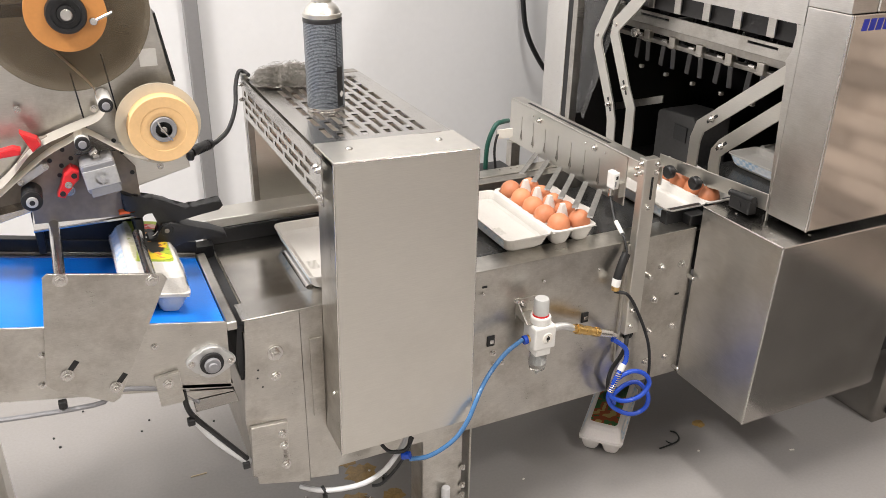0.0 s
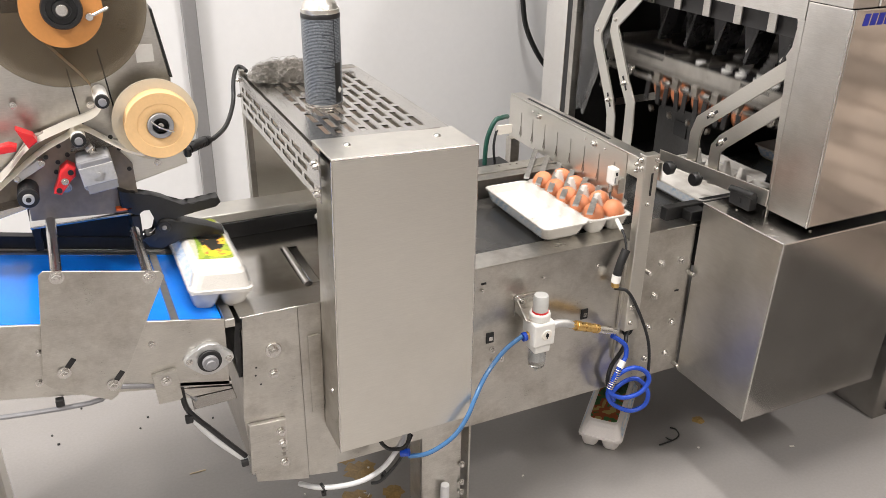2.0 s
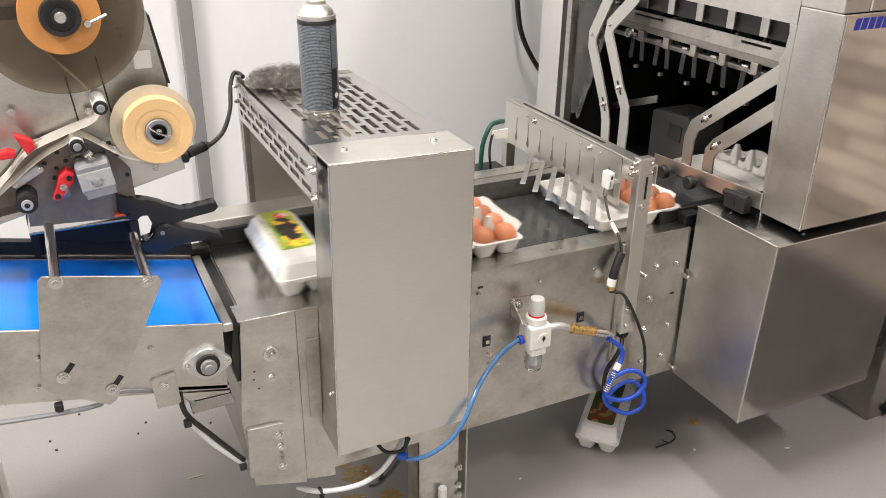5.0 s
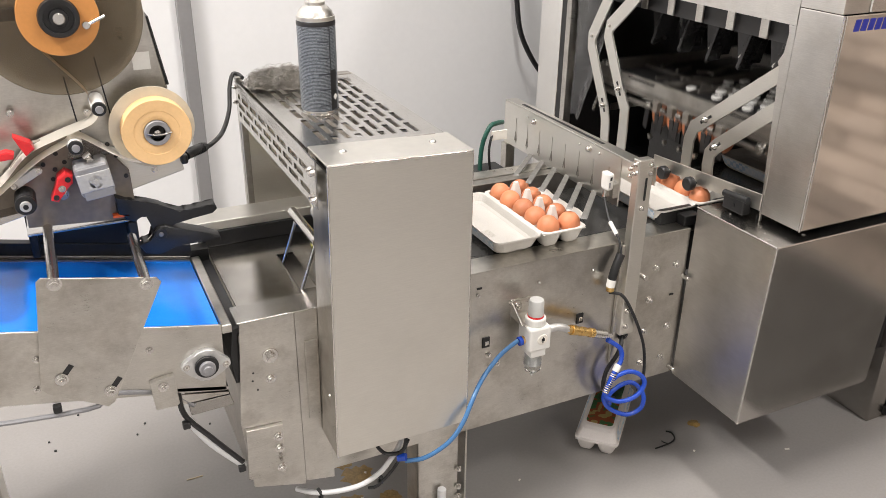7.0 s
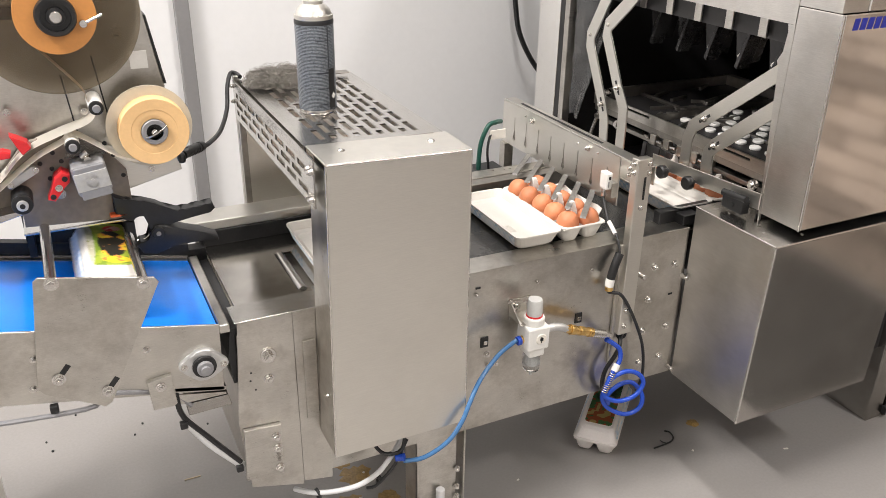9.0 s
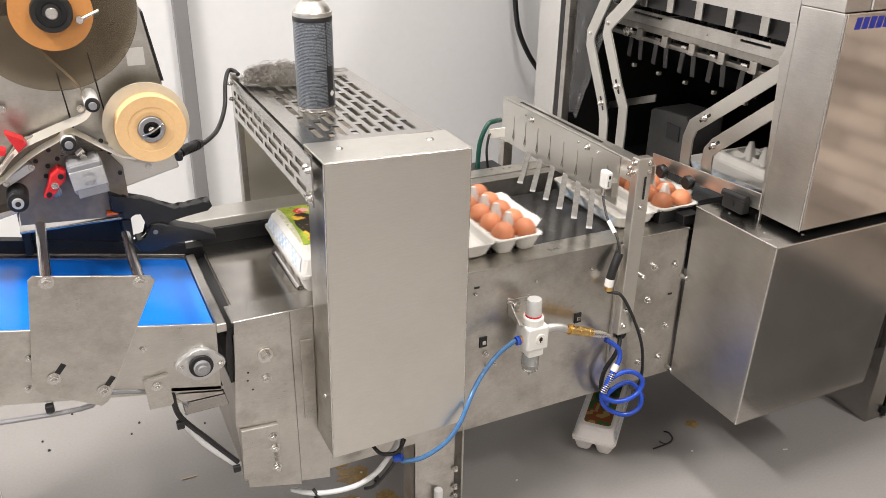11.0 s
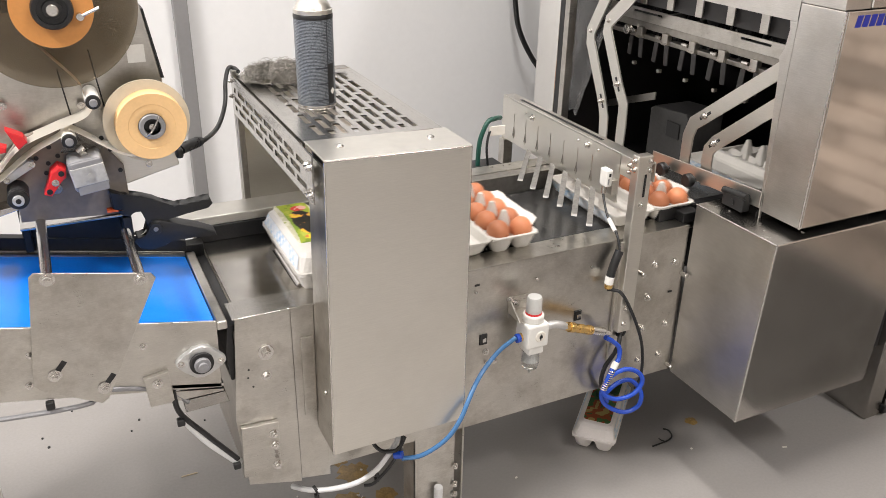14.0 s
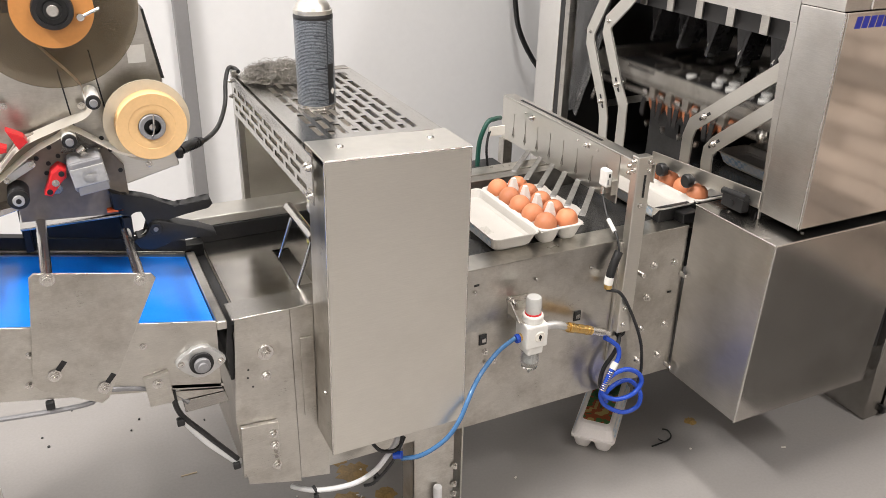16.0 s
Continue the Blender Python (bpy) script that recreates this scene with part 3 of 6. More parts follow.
bm = B()
prism(bm, [(.327, ZB), (.568, ZB), (X1, ZT - .0065), (.3345, ZT)], "y", YF, YF + .003, .0009)
part("front_cover", bm, STEEL_MATT, guard, "large plain satin steel front cover")
bm = B(); prism(bm, [(.327, ZB), (.330, ZB), (.3375, ZT - .01), (.3345, ZT - .01)], "y", YF + .0032, 1.1475)
part("side_flange", bm, STEEL, guard)
bm = B(); box(bm, X1 - 0.003, X1, YF + .0032, 1.150, ZB, ZT - 0.008, 0.001)
part("side_flange", bm, STEEL, guard)
bm = B()
box(bm, .3335, X1 + 0.001, YF - 0.001, 1.160, ZT, ZT + 0.0035, 0.0016); lean(bm)
part("top_cap", bm, STEEL_MATT, guard)
for x in (0.376, 0.523):
    bm = B(); lathe(bm, [(0.0, 0.0035), (0.003, 0.0032), (0.0055, 0.0015), (0.006, 0)], (x, 1.119, ZT + 0.0035)); lean(bm)
    part("cap_screw", bm, CHROME, guard, smooth=True)
holes = []
rowx = [0.365 + 0.0196 * i for i in range(9)]
for i, x in enumerate(rowx):
    y = 1.185
    if i % 2:
        holes.append((x, x + 0.0105, 1.185, 1.204))
        y = 1.217
    while y < 1.54:
        e = min(y + 0.052, 1.565)
        holes.append((x, x + 0.0105, y, e))
        y += 0.065
bm = B(); punched(bm, X0 + 0.001, X1 - 0.012, 1.160, 1.60, holes, "z", ZT - 0.001, ZT + 0.0015); lean(bm)
part("slotted_top", bm, STEEL_X, guard, "steel top plate with staggered slots")
bm = B(); box(bm, X1 - 0.0118, X1 - 0.001, 1.160, 1.60, ZT - 0.006, ZT + 0.0015, 0.001); box(bm, X0 + 0.001, X0 + 0.004, 1.161, 1.60, ZT - 0.02, ZT - 0.0012, 0.0008); lean(bm)
part("top_edge", bm, STEEL_X, guard)
holes = []
for j, z in enumerate((0.803, 0.786, 0.769)):
    y = 1.125 + (0.032 if j == 1 else 0.0)
    while y < 1.57:
        holes.append((y, min(y + 0.050, 1.585), z, z + 0.0095))
        y += 0.063
bm = B(); punched(bm, 1.095, 1.605, 0.757, 0.832, holes, "x", 0.3245, 0.327)
part("slotted_side", bm, STEEL_X, guard, "steel side panel with staggered slots")
for z in (0.815, 0.772):
    for dx in (0.0, 0.006):
        bolt("hinge_bolt", guard, (0.3245 - dx * 0.2, 1.110 - dx * 2.5, z), (-1, 0, 0), .0048, .007)
for y in (1.60, 1.583):
    bm = B(); box(bm, 0.326, 0.338, y, y + 0.012, 0.563, 0.757 if y < 1.59 else 0.84, 0.001)
    part("rear_post", bm, STEEL if y > 1.59 else STEEL_DARK, guard)
bm = B(); box(bm, 0.338, 0.566, 1.604, 1.607, 0.50, 0.827, 0.001)
part("back_panel", bm, STEEL_MATT, guard)
bm = B(); box(bm, 0.385, 0.415, 1.602, 1.6042, 0.563, 0.567, 0.001)
part("back_slot", bm, BLACK, guard)
# inner panel: its shade under the guard is in the darker steel
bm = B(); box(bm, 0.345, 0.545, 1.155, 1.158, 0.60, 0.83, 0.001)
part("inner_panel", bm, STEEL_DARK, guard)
bm = B(); box(bm, 0.563, 0.566, 1.161, 1.604, 0.72, 0.822, 0.001)
part("far_side", bm, STEEL, guard)
bm = B(); box(bm, 0.52, 0.551, 1.568, 1.59, ZT + 0.0018, ZT + 0.0045, 0.001)
part("rear_tab", bm, STEEL_DARK, guard)
for z in (0.82, 0.79):
    bolt("bolt", guard, (0.326, 1.606, z), (-1, 0, 0), .004, .006)

for p0, p1 in (((.327, YF + .0012, ZB), (.3345, YF + .0012, ZT)), ((.568, YF + .0012, ZB), (X1, YF + .0012, ZT - .0065)), ((.3345, YF - .0002, ZT + .001), (X1, YF - .0002, ZT - .0055))):
    bm = B(); cyl(bm, p0, p1, .0016, 10)
    part("folded_edge", bm, CHROME, guard, "bright worn sheet edge", True)

# ---- folding arm that lifts the lids ----
def fold_arm():
    t = thing("folding_arm", "bent steel wire arm that folds the lids", "machine arm")
    bm = B()
    tube(bm, [(0, -0.07, 0), (0.0, -0.07, 0.045), (0.0, -0.068, 0.098)], 0.0028, 8, 4)
    part("wire", bm, CHROME, t)
    bm = B()
    tube(bm, [(0, 0.045, 0), (0.0, 0.045, 0.045), (0.0, 0.045, 0.098)], 0.0028, 8, 4)
    part("wire", bm, CHROME, t)
    bm = B(); cyl(bm, (0, -0.074, 0.096), (0, 0.074, 0.096), 0.0088, 18, bev=0.001)
    part("roller", bm, CHROME, t)
    bm = B(); cyl(bm, (0, -0.074, 0.0), (0, 0.074, 0.0), 0.0035, 12)
    part("pivot_rod", bm, CHROME, t)
    bm = B(); cyl(bm, (0, -0.068, 0.085), (0, -0.060, 0.088), 0.005, 10)
    part("smeared_end", bm, YELLOWPAD, t)
    return t


folding_arm = fold_arm()

# ---- spray can and steel wool on the guard ----
can = thing("spray_can", "dark spray can with small print and no cap", "spray can", (0.4135, 1.343, 0.8310))
o = (0.4135, 1.343, 0.8310)
bm = B(); lathe(bm, [(0.0, 0.006), (0.024, 0.004), (0.0305, 0.0), (0.0322, 0.002), (0.0325, 0.005), (0.0320, 0.0075)], o, seg=40)
part("bottom_rim", bm, CHROME, can, smooth=True)
bm = B(); lathe(bm, [(0.0315, 0.0075), (0.0320, 0.009), (0.0320, 0.148), (0.0312, 0.153)], o, seg=48)
part("body", bm, CANLABEL, can, "dark label with rows of small grey print", smooth=True)
bm = B(); lathe(bm, [(0.0322, 0.1475), (0.0325, 0.150), (0.0322, 0.154), (0.0312, 0.1555), (0.0311, 0.1545)], o, seg=40)
part("black_band", bm, BLACK, can, smooth=True)
bm = B(); lathe(bm, [(0.0312, 0.155), (0.0322, 0.158), (0.0318, 0.162), (0.030, 0.1625), (0.027, 0.170), (0.020, 0.177), (0.0165, 0.179), (0.0165, 0.184), (0.012, 0.185), (0.0, 0.184)], o, seg=40)
part("shoulder", bm, STEEL_MATT, can, "bare metal shoulder", smooth=True)
bm = B(); lathe(bm, [(0.006, 0.184), (0.006, 0.196), (0.004, 0.2), (0.0, 0.2)], o, seg=20)
part("nozzle", bm, WHITE, can, smooth=True)
th = math.atan2(-0.95, 0.03)
bm = B()
for k in range(9):
    a0, a1 = th + 0.33 + k * 0.05, th + 0.33 + (k + 1) * 0.05
    vs = [bm.verts.new((o[0] + 0.03235 * math.cos(a), o[1] + 0.03235 * math.sin(a), o[2] + z)) for a, z in ((a0, .010), (a1, .010), (a1, .077), (a0, .077))]
    bm.faces.new(vs)
part("dark_stripe", bm, BLACK, can)
bm = B()
a = th + 0.62
d, s = Vector((math.cos(a), math.sin(a), 0)), Vector((-math.sin(a), math.cos(a), 0))
c = Vector(o) + d * 0.0327 + Vector((0, 0, 0.031))
for k, off in ((0.006, 0), (0.0042, 0.0003)):
    bm.faces.new([bm.verts.new(c + d * off + s * u * k + Vector((0, 0, v * k))) for u, v in ((1, 0), (0, 1), (-1, 0), (0, -1))])
part("warning_diamond", bm, WHITE, can, "white hazard diamond")

rng = random.Random(4)
bm = B()
for k in range(950):
    ang, rad = rng.uniform(0, 6.28), rng.random() ** 0.5
    cx, cy = 0.398 + 0.062 * rad * math.cos(ang), 1.535 + 0.05 * rad * math.sin(ang)
    top = 0.027 * (1 - rad ** 2.5) * (0.75 + 0.25 * math.sin(3 * ang)) + 0.004
    cz = 0.838 + rng.random() * top
    r, ph, tl = rng.uniform(0.004, 0.011), rng.uniform(0, 6.28), Euler((rng.uniform(-1.2, 1.2), rng.uniform(-1.2, 1.2), rng.uniform(0, 6)))
    pts = []
    for i in range(14):
        u = ph + i * 0.75
        v = Vector((r * math.cos(u), r * math.sin(u), (i - 7) * 0.0011))
        v.rotate(tl)
        p = Vector((cx, cy, cz)) + v
        p.z = max(p.z, 0.8372)
        pts.append(p)
    tube(bm, pts, 0.0004, 3, 1, True)
solid("steel_wool", bm, STEEL_DARK, "tangled steel wool scourer lying on the guard", "scourer")

# ---- takeaway conveyor, climbing to the left ----
def BZ(x):
    return 0.563 - 0.2 * (x - 0.175)


take = thing("takeaway_conveyor", "inclined takeaway conveyor with a bright blue belt", "conveyor", (-0.6, 1.3, 0.0))
XL = -1.6
bm = B(); prism(bm, [(0.176, BZ(0.176) + .004), (XL, BZ(XL) + .004), (XL, BZ(XL) - .118), (0.173, BZ(0.173) - .118)], "y", 1.150, 1.154, 0.0006)
part("front_side", bm, STEEL, take, "brushed steel side plate")
# same plate as the front side, its shade put in as darker steel
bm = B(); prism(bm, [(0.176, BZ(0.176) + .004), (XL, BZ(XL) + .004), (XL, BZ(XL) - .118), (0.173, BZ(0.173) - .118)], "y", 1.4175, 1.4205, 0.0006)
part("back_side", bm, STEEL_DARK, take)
bm = B(); prism(bm, [(0.1735, BZ(0.1735)), (XL, BZ(XL)), (XL, BZ(XL) - .006), (0.165, BZ(0.165) - .03), (0.1745, BZ(.1745) - .010)], "y", 1.158, 1.404)
part("belt", bm, BLUE, take, "glossy bright blue belt")
bm = B(); prism(bm, [(0.150, BZ(0.150) - .02), (XL, BZ(XL) - .012), (XL, BZ(XL) - .03), (0.150, BZ(0.150) - .05)], "y", 1.156, 1.412)
part("belt_bed", bm, STEEL_DARK, take)
bm = B(); prism(bm, [(0.174, BZ(0.174) + .002), (XL, BZ(XL) + .002), (XL, BZ(XL) - .002), (0.174, BZ(0.174) - .002)], "y", 1.4045, 1.4165)
part("belt_edge", bm, STEEL, take)
bm = B(); prism(bm, [(0.180, BZ(0.180) + .026), (XL, BZ(XL) + .026), (XL, BZ(XL) + .003), (0.180, BZ(0.180) + .003)], "y", 1.421, 1.439, 0.001)
part("back_guide", bm, INSIDE, take, "dark guide strip")
bm = B(); box(bm, 0.1755, 0.1915, 1.146, 1.416, 0.552, 0.5665, 0.002)
part("end_bar", bm, STEEL, take)
bm = B(); cyl(bm, (0.150, 1.16, 0.535), (0.150, 1.412, 0.535), 0.024, 24)
part("tail_roller", bm, STEEL_DARK, take)
# bearing
bm = B()
pr = []
for i in range(36):
    a = 2 * math.pi * i / 36
    w = 0.0275 if abs(math.cos(a)) < 0.72 else 0.0275 + 0.011 * ((abs(math.cos(a)) - 0.72) / 0.28)
    u, v = w * math.cos(a), min(w, 0.0275) * math.sin(a) * (1 if abs(math.cos(a)) < 0.72 else 0.85)
    pr.append((0.145 + u * 0.99 + v * 0.12, 0.506 + v * 0.99 - u * 0.12))
prism(bm, pr, "y", 1.140, 1.150, 0.0015)
bear = part("flange_bearing", bm, ALU, take, "cast flange bearing", True)
bm = B(); cyl(bm, (0.145, 1.140, 0.506), (0.145, 1.134, 0.506), 0.0185, 28, bev=0.001)
part("seal", bm, BLACK, bear)
bm = B(); cyl(bm, (0.145, 1.134, 0.506), (0.145, 1.127, 0.506), 0.0125, 24, bev=0.001); cyl(bm, (0.145, 1.127, 0.506), (0.145, 1.122, 0.506), 0.0075, 20, bev=0.001)
part("shaft_end", bm, GREYPL, bear)
for dx, dz in ((-0.030, 0.004), (0.030, -0.004)):
    bolt("bolt", bear, (0.145 + dx, 1.140, 0.506 + dz), (0, -1, 0), .004, .005)
for x, z in ((.066, .550), (-.085, .574), (-.094, .525)):
    bolt("bolt", take, (x, 1.150, z), (0, -1, 0), .0042, .005)
bm = B(); prism(bm, [(.058, .497), (.095, .502), (.098, .449), (.093, .445), (.062, .446)], "y", 1.140, 1.1495, 0.001)
part("scraper_bracket", bm, STEEL, take)
bolt("bolt", take, (.077, 1.140, .486), (0, -1, 0), .006, .006)
bm = B(); prism(bm, [(0.098, 0.47), (0.176, 0.452), (0.176, 0.446), (0.098, 0.464)], "y", 1.150, 1.43); prism(bm, [(0.103, 0.452), (0.176, 0.437), (0.176, 0.433), (0.101, 0.434)], "y", 1.157, 1.16)
tray = part("drip_tray", bm, STEEL, take, "stained steel drip tray")
bm = B(); prism(bm, [(0.112, 0.429), (0.179, 0.429), (0.184, 0.408), (0.114, 0.406)], "y", 1.160, 1.40, .001)
part("tray_end", bm, STEEL_BOX, tray)
bm = B(); prism(bm, [(0.186, 0.50), (0.1925, 0.550), (0.2105, 0.553), (0.2105, 0.542), (0.1985, 0.538), (0.1985, 0.45), (0.190, 0.45)], "y", 1.156, 1.448); box(bm, .168, .2105, 1.4215, 1.4480, .50, .576, .001)
part("dark_gap_plate", bm, BLACK, take)
# hold-down plate with two cross rods
bm = B(); prism(bm, [(-.057, .7065), (.091, .6765), (.0965, .668), (.0065, .485), (-.004, .479), (-.079, .5225), (-.088, .534), (-.064, .701)], "y", 1.132, 1.136, 0.0008)
hold = part("rod_plate", bm, STEEL, take, "satin steel holder plate")
for x, z, y1 in ((-.042, .695, 1.345), (.076, .671, 1.305)):
    bm = B(); cyl(bm, (x, 1.136, z), (x, y1, z), 0.0078, 20)
    part("cross_rod", bm, CHROME, take, "polished steel rod")
    bolt("rod_bolt", hold, (x, 1.132, z), (0, -1, 0), .0075, .008)
for x, z in ((-.058, .544), (.003, .506)):
    bm = B(); box(bm, -0.004, 0.004, 1.1310, 1.1325, -0.011, 0.011, 0.0005, Matrix.Translation((x + .009, 0, z + .011)) @ Euler((0, radians(40), 0)).to_matrix().to_4x4())
    part("adjusting_slot", bm, BLACK, hold)
    bolt("bolt", hold, (x, 1.131, z), (0, -1, 0), .007, .008)
for x in (-1.4, -0.5):
    bm = B(); box(bm, x - .02, x + .02, 1.16, 1.20, 0.0, BZ(x) - .118, .002); box(bm, x - .02, x + .02, 1.39, 1.43, 0, BZ(x) - .118, .002)
    part("stand", bm, STEEL, take)
# belt joint
bm = B(); box(bm, -0.006, 0.006, -0.123, 0.123, 0.0003, 0.0016, 0.0004)
lacing = part("belt_lacing", bm, STEEL_DARK, None, "ribbed belt joint")
lacing.parent = take
# cable under the conveyor
bm = B(); tube(bm, [(-1.2, 1.15, 0.62), (-0.13, 1.15, 0.478), (-0.02, 1.15, 0.490), (0.05, 1.15, 0.478), (0.095, 1.16, 0.452), (0.12, 1.16, 0.425)], 0.004, 8)
solid("grey_cable", bm, GREYPL, "grey cable clipped below the conveyor", "cable", smooth=True)
bm = B(); tube(bm, [(0.098, 1.15, 0.46), (0.104, 1.15, 0.415), (0.14, 1.15, 0.36), (0.185, 1.15, 0.295)], 0.0045, 8)
solid("black_cable", bm, BLACK, "black cable sagging below the conveyor", "cable", smooth=True)
bm = B(); tube(bm, [(0.106, 1.155, 0.405), (0.14, 1.155, 0.345), (0.188, 1.155, 0.283)], 0.007, 10)
solid("white_conduit", bm, HOSE_WHITE, "white plastic conduit below the conveyor", "conduit", smooth=True)
for p in ((-0.073, 1.148, 0.486), (0.103, 1.148, 0.400), (0.182, 1.148, 0.285)):
    bm = B(); box(bm, p[0] - .006, p[0] + .006, p[1] - .006, p[1] + .006, p[2] - .006, p[2] + .006, .002)
    solid("cable_tie", bm, BLACK, "small black cable tie on a cable", "cable tie", "cable ties")

# ---- label applicator ----
lab = thing("label_applicator", "steel label applicator with rolls and red knobs", "labelling machine", (0.05, 1.36, 0.63))
YP = 1.36
bm = B(); prism(bm, [(-0.35, 1.45), (0.120, 1.45), (0.147, 1.024), (0.169, 0.894), (0.150, 0.77), (0.03, 0.77), (-0.35, 0.70)], "y", YP, YP + 0.05, 0.002)
part("back_plate", bm, STEEL, lab, "satin steel back plate")
for pts in ([(0.021, 0.925), (0.032, 0.82)], [(0.068, 0.95), (0.081, 0.835)]):
    bm = B(); tube(bm, [(u, YP - 0.0005, v) for u, v in pts], 0.0012, 6, 2)
    part("panel_seam", bm, BLACK, lab)
bm = B(); prism(bm, [(0.151, 1.005), (0.154, 1.005), (0.172, 0.898), (0.168, 0.898)], "y", YP - 0.001, YP + 0.045)
part("edge_seal", bm, BLACK, lab)
bm = B(); prism(bm, [(0.02, 0.82), (0.172, 0.79), (0.177, 0.757), (0.09, 0.735), (0.03, 0.74)], "y", YP - 0.012, YP - 0.001, 0.0015)
part("roll_arm", bm, STEEL_MATT, lab)
bm = B(); prism(bm, [(0.012, 0.842), (0.06, 0.815), (0.091, 0.772), (0.093, 0.69), (-0.068, 0.700), (-0.066, 0.735), (-0.20, 0.705), (-0.20, 0.74), (-0.108, 0.760), (-0.046, 0.835)], "y", YP - 0.024, YP - 0.0125, 0.0015)
arm = part("head_plate", bm, HEADGREY, lab, "dull steel head plate with many screw holes")
for x, z in ((-.03, .80), (-.02, .775), (-.015, .79), (0.0, .80), (-.06, .79), (-.075, .775), (.075, .80), (.085, .765), (.065, .82), (-.01, .815)):
    bm = B(); cyl(bm, (x, YP - .024, z), (x, YP - .026, z), .0035, 12)
    part("screw_hole", bm, BLACK, arm)
for x, z in ((.10, .80), (.13, .765), (.045, .87), (-.06, .88)):
    bolt("bolt", lab, (x, YP - .0125, z), (0, -1, 0), .004, .004)
bm = B(); box(bm, -0.072, 0.092, 1.333, 1.42, 0.687, 0.691, 0.001)
part("base_plate", bm, STEEL_X, lab)
bm = B(); box(bm, -0.076, 0.095, 1.425, 1.44, 0.61, 0.686, 0.002); box(bm, 0.076, 0.09, 1.33, 1.43, 0.64, 0.686, 0.002); box(bm, -0.074, -0.062, 1.40, 1.43, 0.62, 0.686, .002)
part("skirt", bm, RUBBER, lab, "black plastic skirt")
# waste reel: smoked disc, orange backing roll, hub
c1 = (0.028, 1.022)
bm = B(); cyl(bm, (0.026, 1.335, 1.022), (0.026, 1.332, 1.022), 0.119, 72)
disc = part("reel_disc", bm, SMOKE, lab, "smoked clear reel disc")
bm = B(); lathe(bm, [(0.027, 0), (0.0535, 0), (0.054, 0.002), (0.054, 0.034), (0.0535, 0.036), (0.027, 0.036)], (c1[0], 1.331, c1[1]), (0, -1, 0), 56)
part("backing_roll", bm, KRAFT, lab, "orange roll of backing paper", True)
bm = B(); lathe(bm, [(0.0, 0.046), (0.012, 0.046), (0.013, 0.042), (0.020, 0.042), (0.0205, 0.047), (0.026, 0.047), (0.0275, 0.044), (0.0275, 0.0)], (c1[0], 1.331, c1[1]), (0, -1, 0), 40)
part("reel_hub", bm, BLACK, lab, smooth=True)
bm = B(); cyl(bm, (c1[0], 1.29, c1[1]), (c1[0], 1.279, c1[1]), 0.0085, 24, bev=.002)
part("hub_screw", bm, CHROME, lab)
bm = B(); cyl(bm, (0.062, 1.30, 1.010), (0.062, 1.285, 1.010), 0.0055, 16, bev=.001); cyl(bm, (0.062, 1.288, 1.010), (0.088, 1.284, 1.022), 0.0022, 10)
part("roll_lever", bm, CHROME, lab)
bm = B(); box(bm, -0.30, -0.01, 1.345, 1.352, 1.012, 1.030, 0.002)
part("cross_bar", bm, BLACK, lab)
# label roll
c2 = (0.137, 0.842)
bm = B(); lathe(bm, [(0.0, 0), (0.064, 0), (0.064, 0.003), (0.0, 0.003)], (0.1335, 1.319, 0.8445), (0, -1, 0), 64)
part("roll_disc", bm, CREAMDISC, lab, "cream backing disc", True)
prof = [(0.020, 0.0)]
prof += [(0.0512, 0.0), (0.0518, 0.001), (0.0518, 0.024), (0.0510, 0.026), (0.044, 0.0257), (0.0345, 0.0252), (0.0340, 0.0245), (0.0285, 0.0245), (0.0215, 0.0242), (0.020, 0.023)]
bm = B(); lathe(bm, prof, (c2[0], 1.316, c2[1]), (0, -1, 0), 64)
label_roll = part("label_roll", bm, CREAM, lab, "cream-orange roll of labels", True)
bm = B(); lathe(bm, [(0.0125, 0.0), (0.0195, 0.0), (0.0195, 0.027), (0.0185, 0.028), (0.0125, 0.0275)], (c2[0], 1.316, c2[1]), (0, -1, 0), 36)
part("roll_core", bm, GREYPL, lab, smooth=True)
bm = B(); cyl(bm, (c2[0], 1.358, c2[1]), (c2[0], 1.30, c2[1]), 0.0125, 24)
part("core_hole", bm, BLACK, lab)
bm = B(); cyl(bm, (c2[0], 1.34, c2[1]), (c2[0], 1.288, c2[1]), 0.005, 16, bev=.001)
tube(bm, [(c2[0] - .008, 1.287, c2[1] + .014), (c2[0] - .004, 1.284, c2[1] + .004), (c2[0] + .004, 1.284, c2[1] - .008), (c2[0] + .011, 1.287, c2[1] - .017)], 0.0015, 8)
roll_clip = part("roll_clip", bm, CHROME, lab)
# idlers
for x, z, r, y0 in ((.060, .888, .0105, 1.355), (.019, .834, .0105, 1.336), (-.063, .755, .015, 1.336)):
    bm = B(); cyl(bm, (x, y0, z), (x, 1.295, z), r, 28, bev=.001)
    rl = part("idler_roller", bm, WHITE if r < .014 else RUBBER, lab)
    bm = B(); cyl(bm, (x, 1.295, z), (x, 1.288, z), r * 1.0, 28, bev=.0015)
    part("roller_cap", bm, BLACK, rl)
    bm = B(); cyl(bm, (x, 1.288, z), (x, 1.283, z), r * .55, 20, bev=.001)
    part("roller_screw", bm, GREYPL if r < .014 else ALU, rl)
    if r > .014:
        bm = B(); cyl(bm, (x, 1.283, z), (x, 1.2822, z), r * .26, 16)
        part("roller_bore", bm, BLACK, rl)
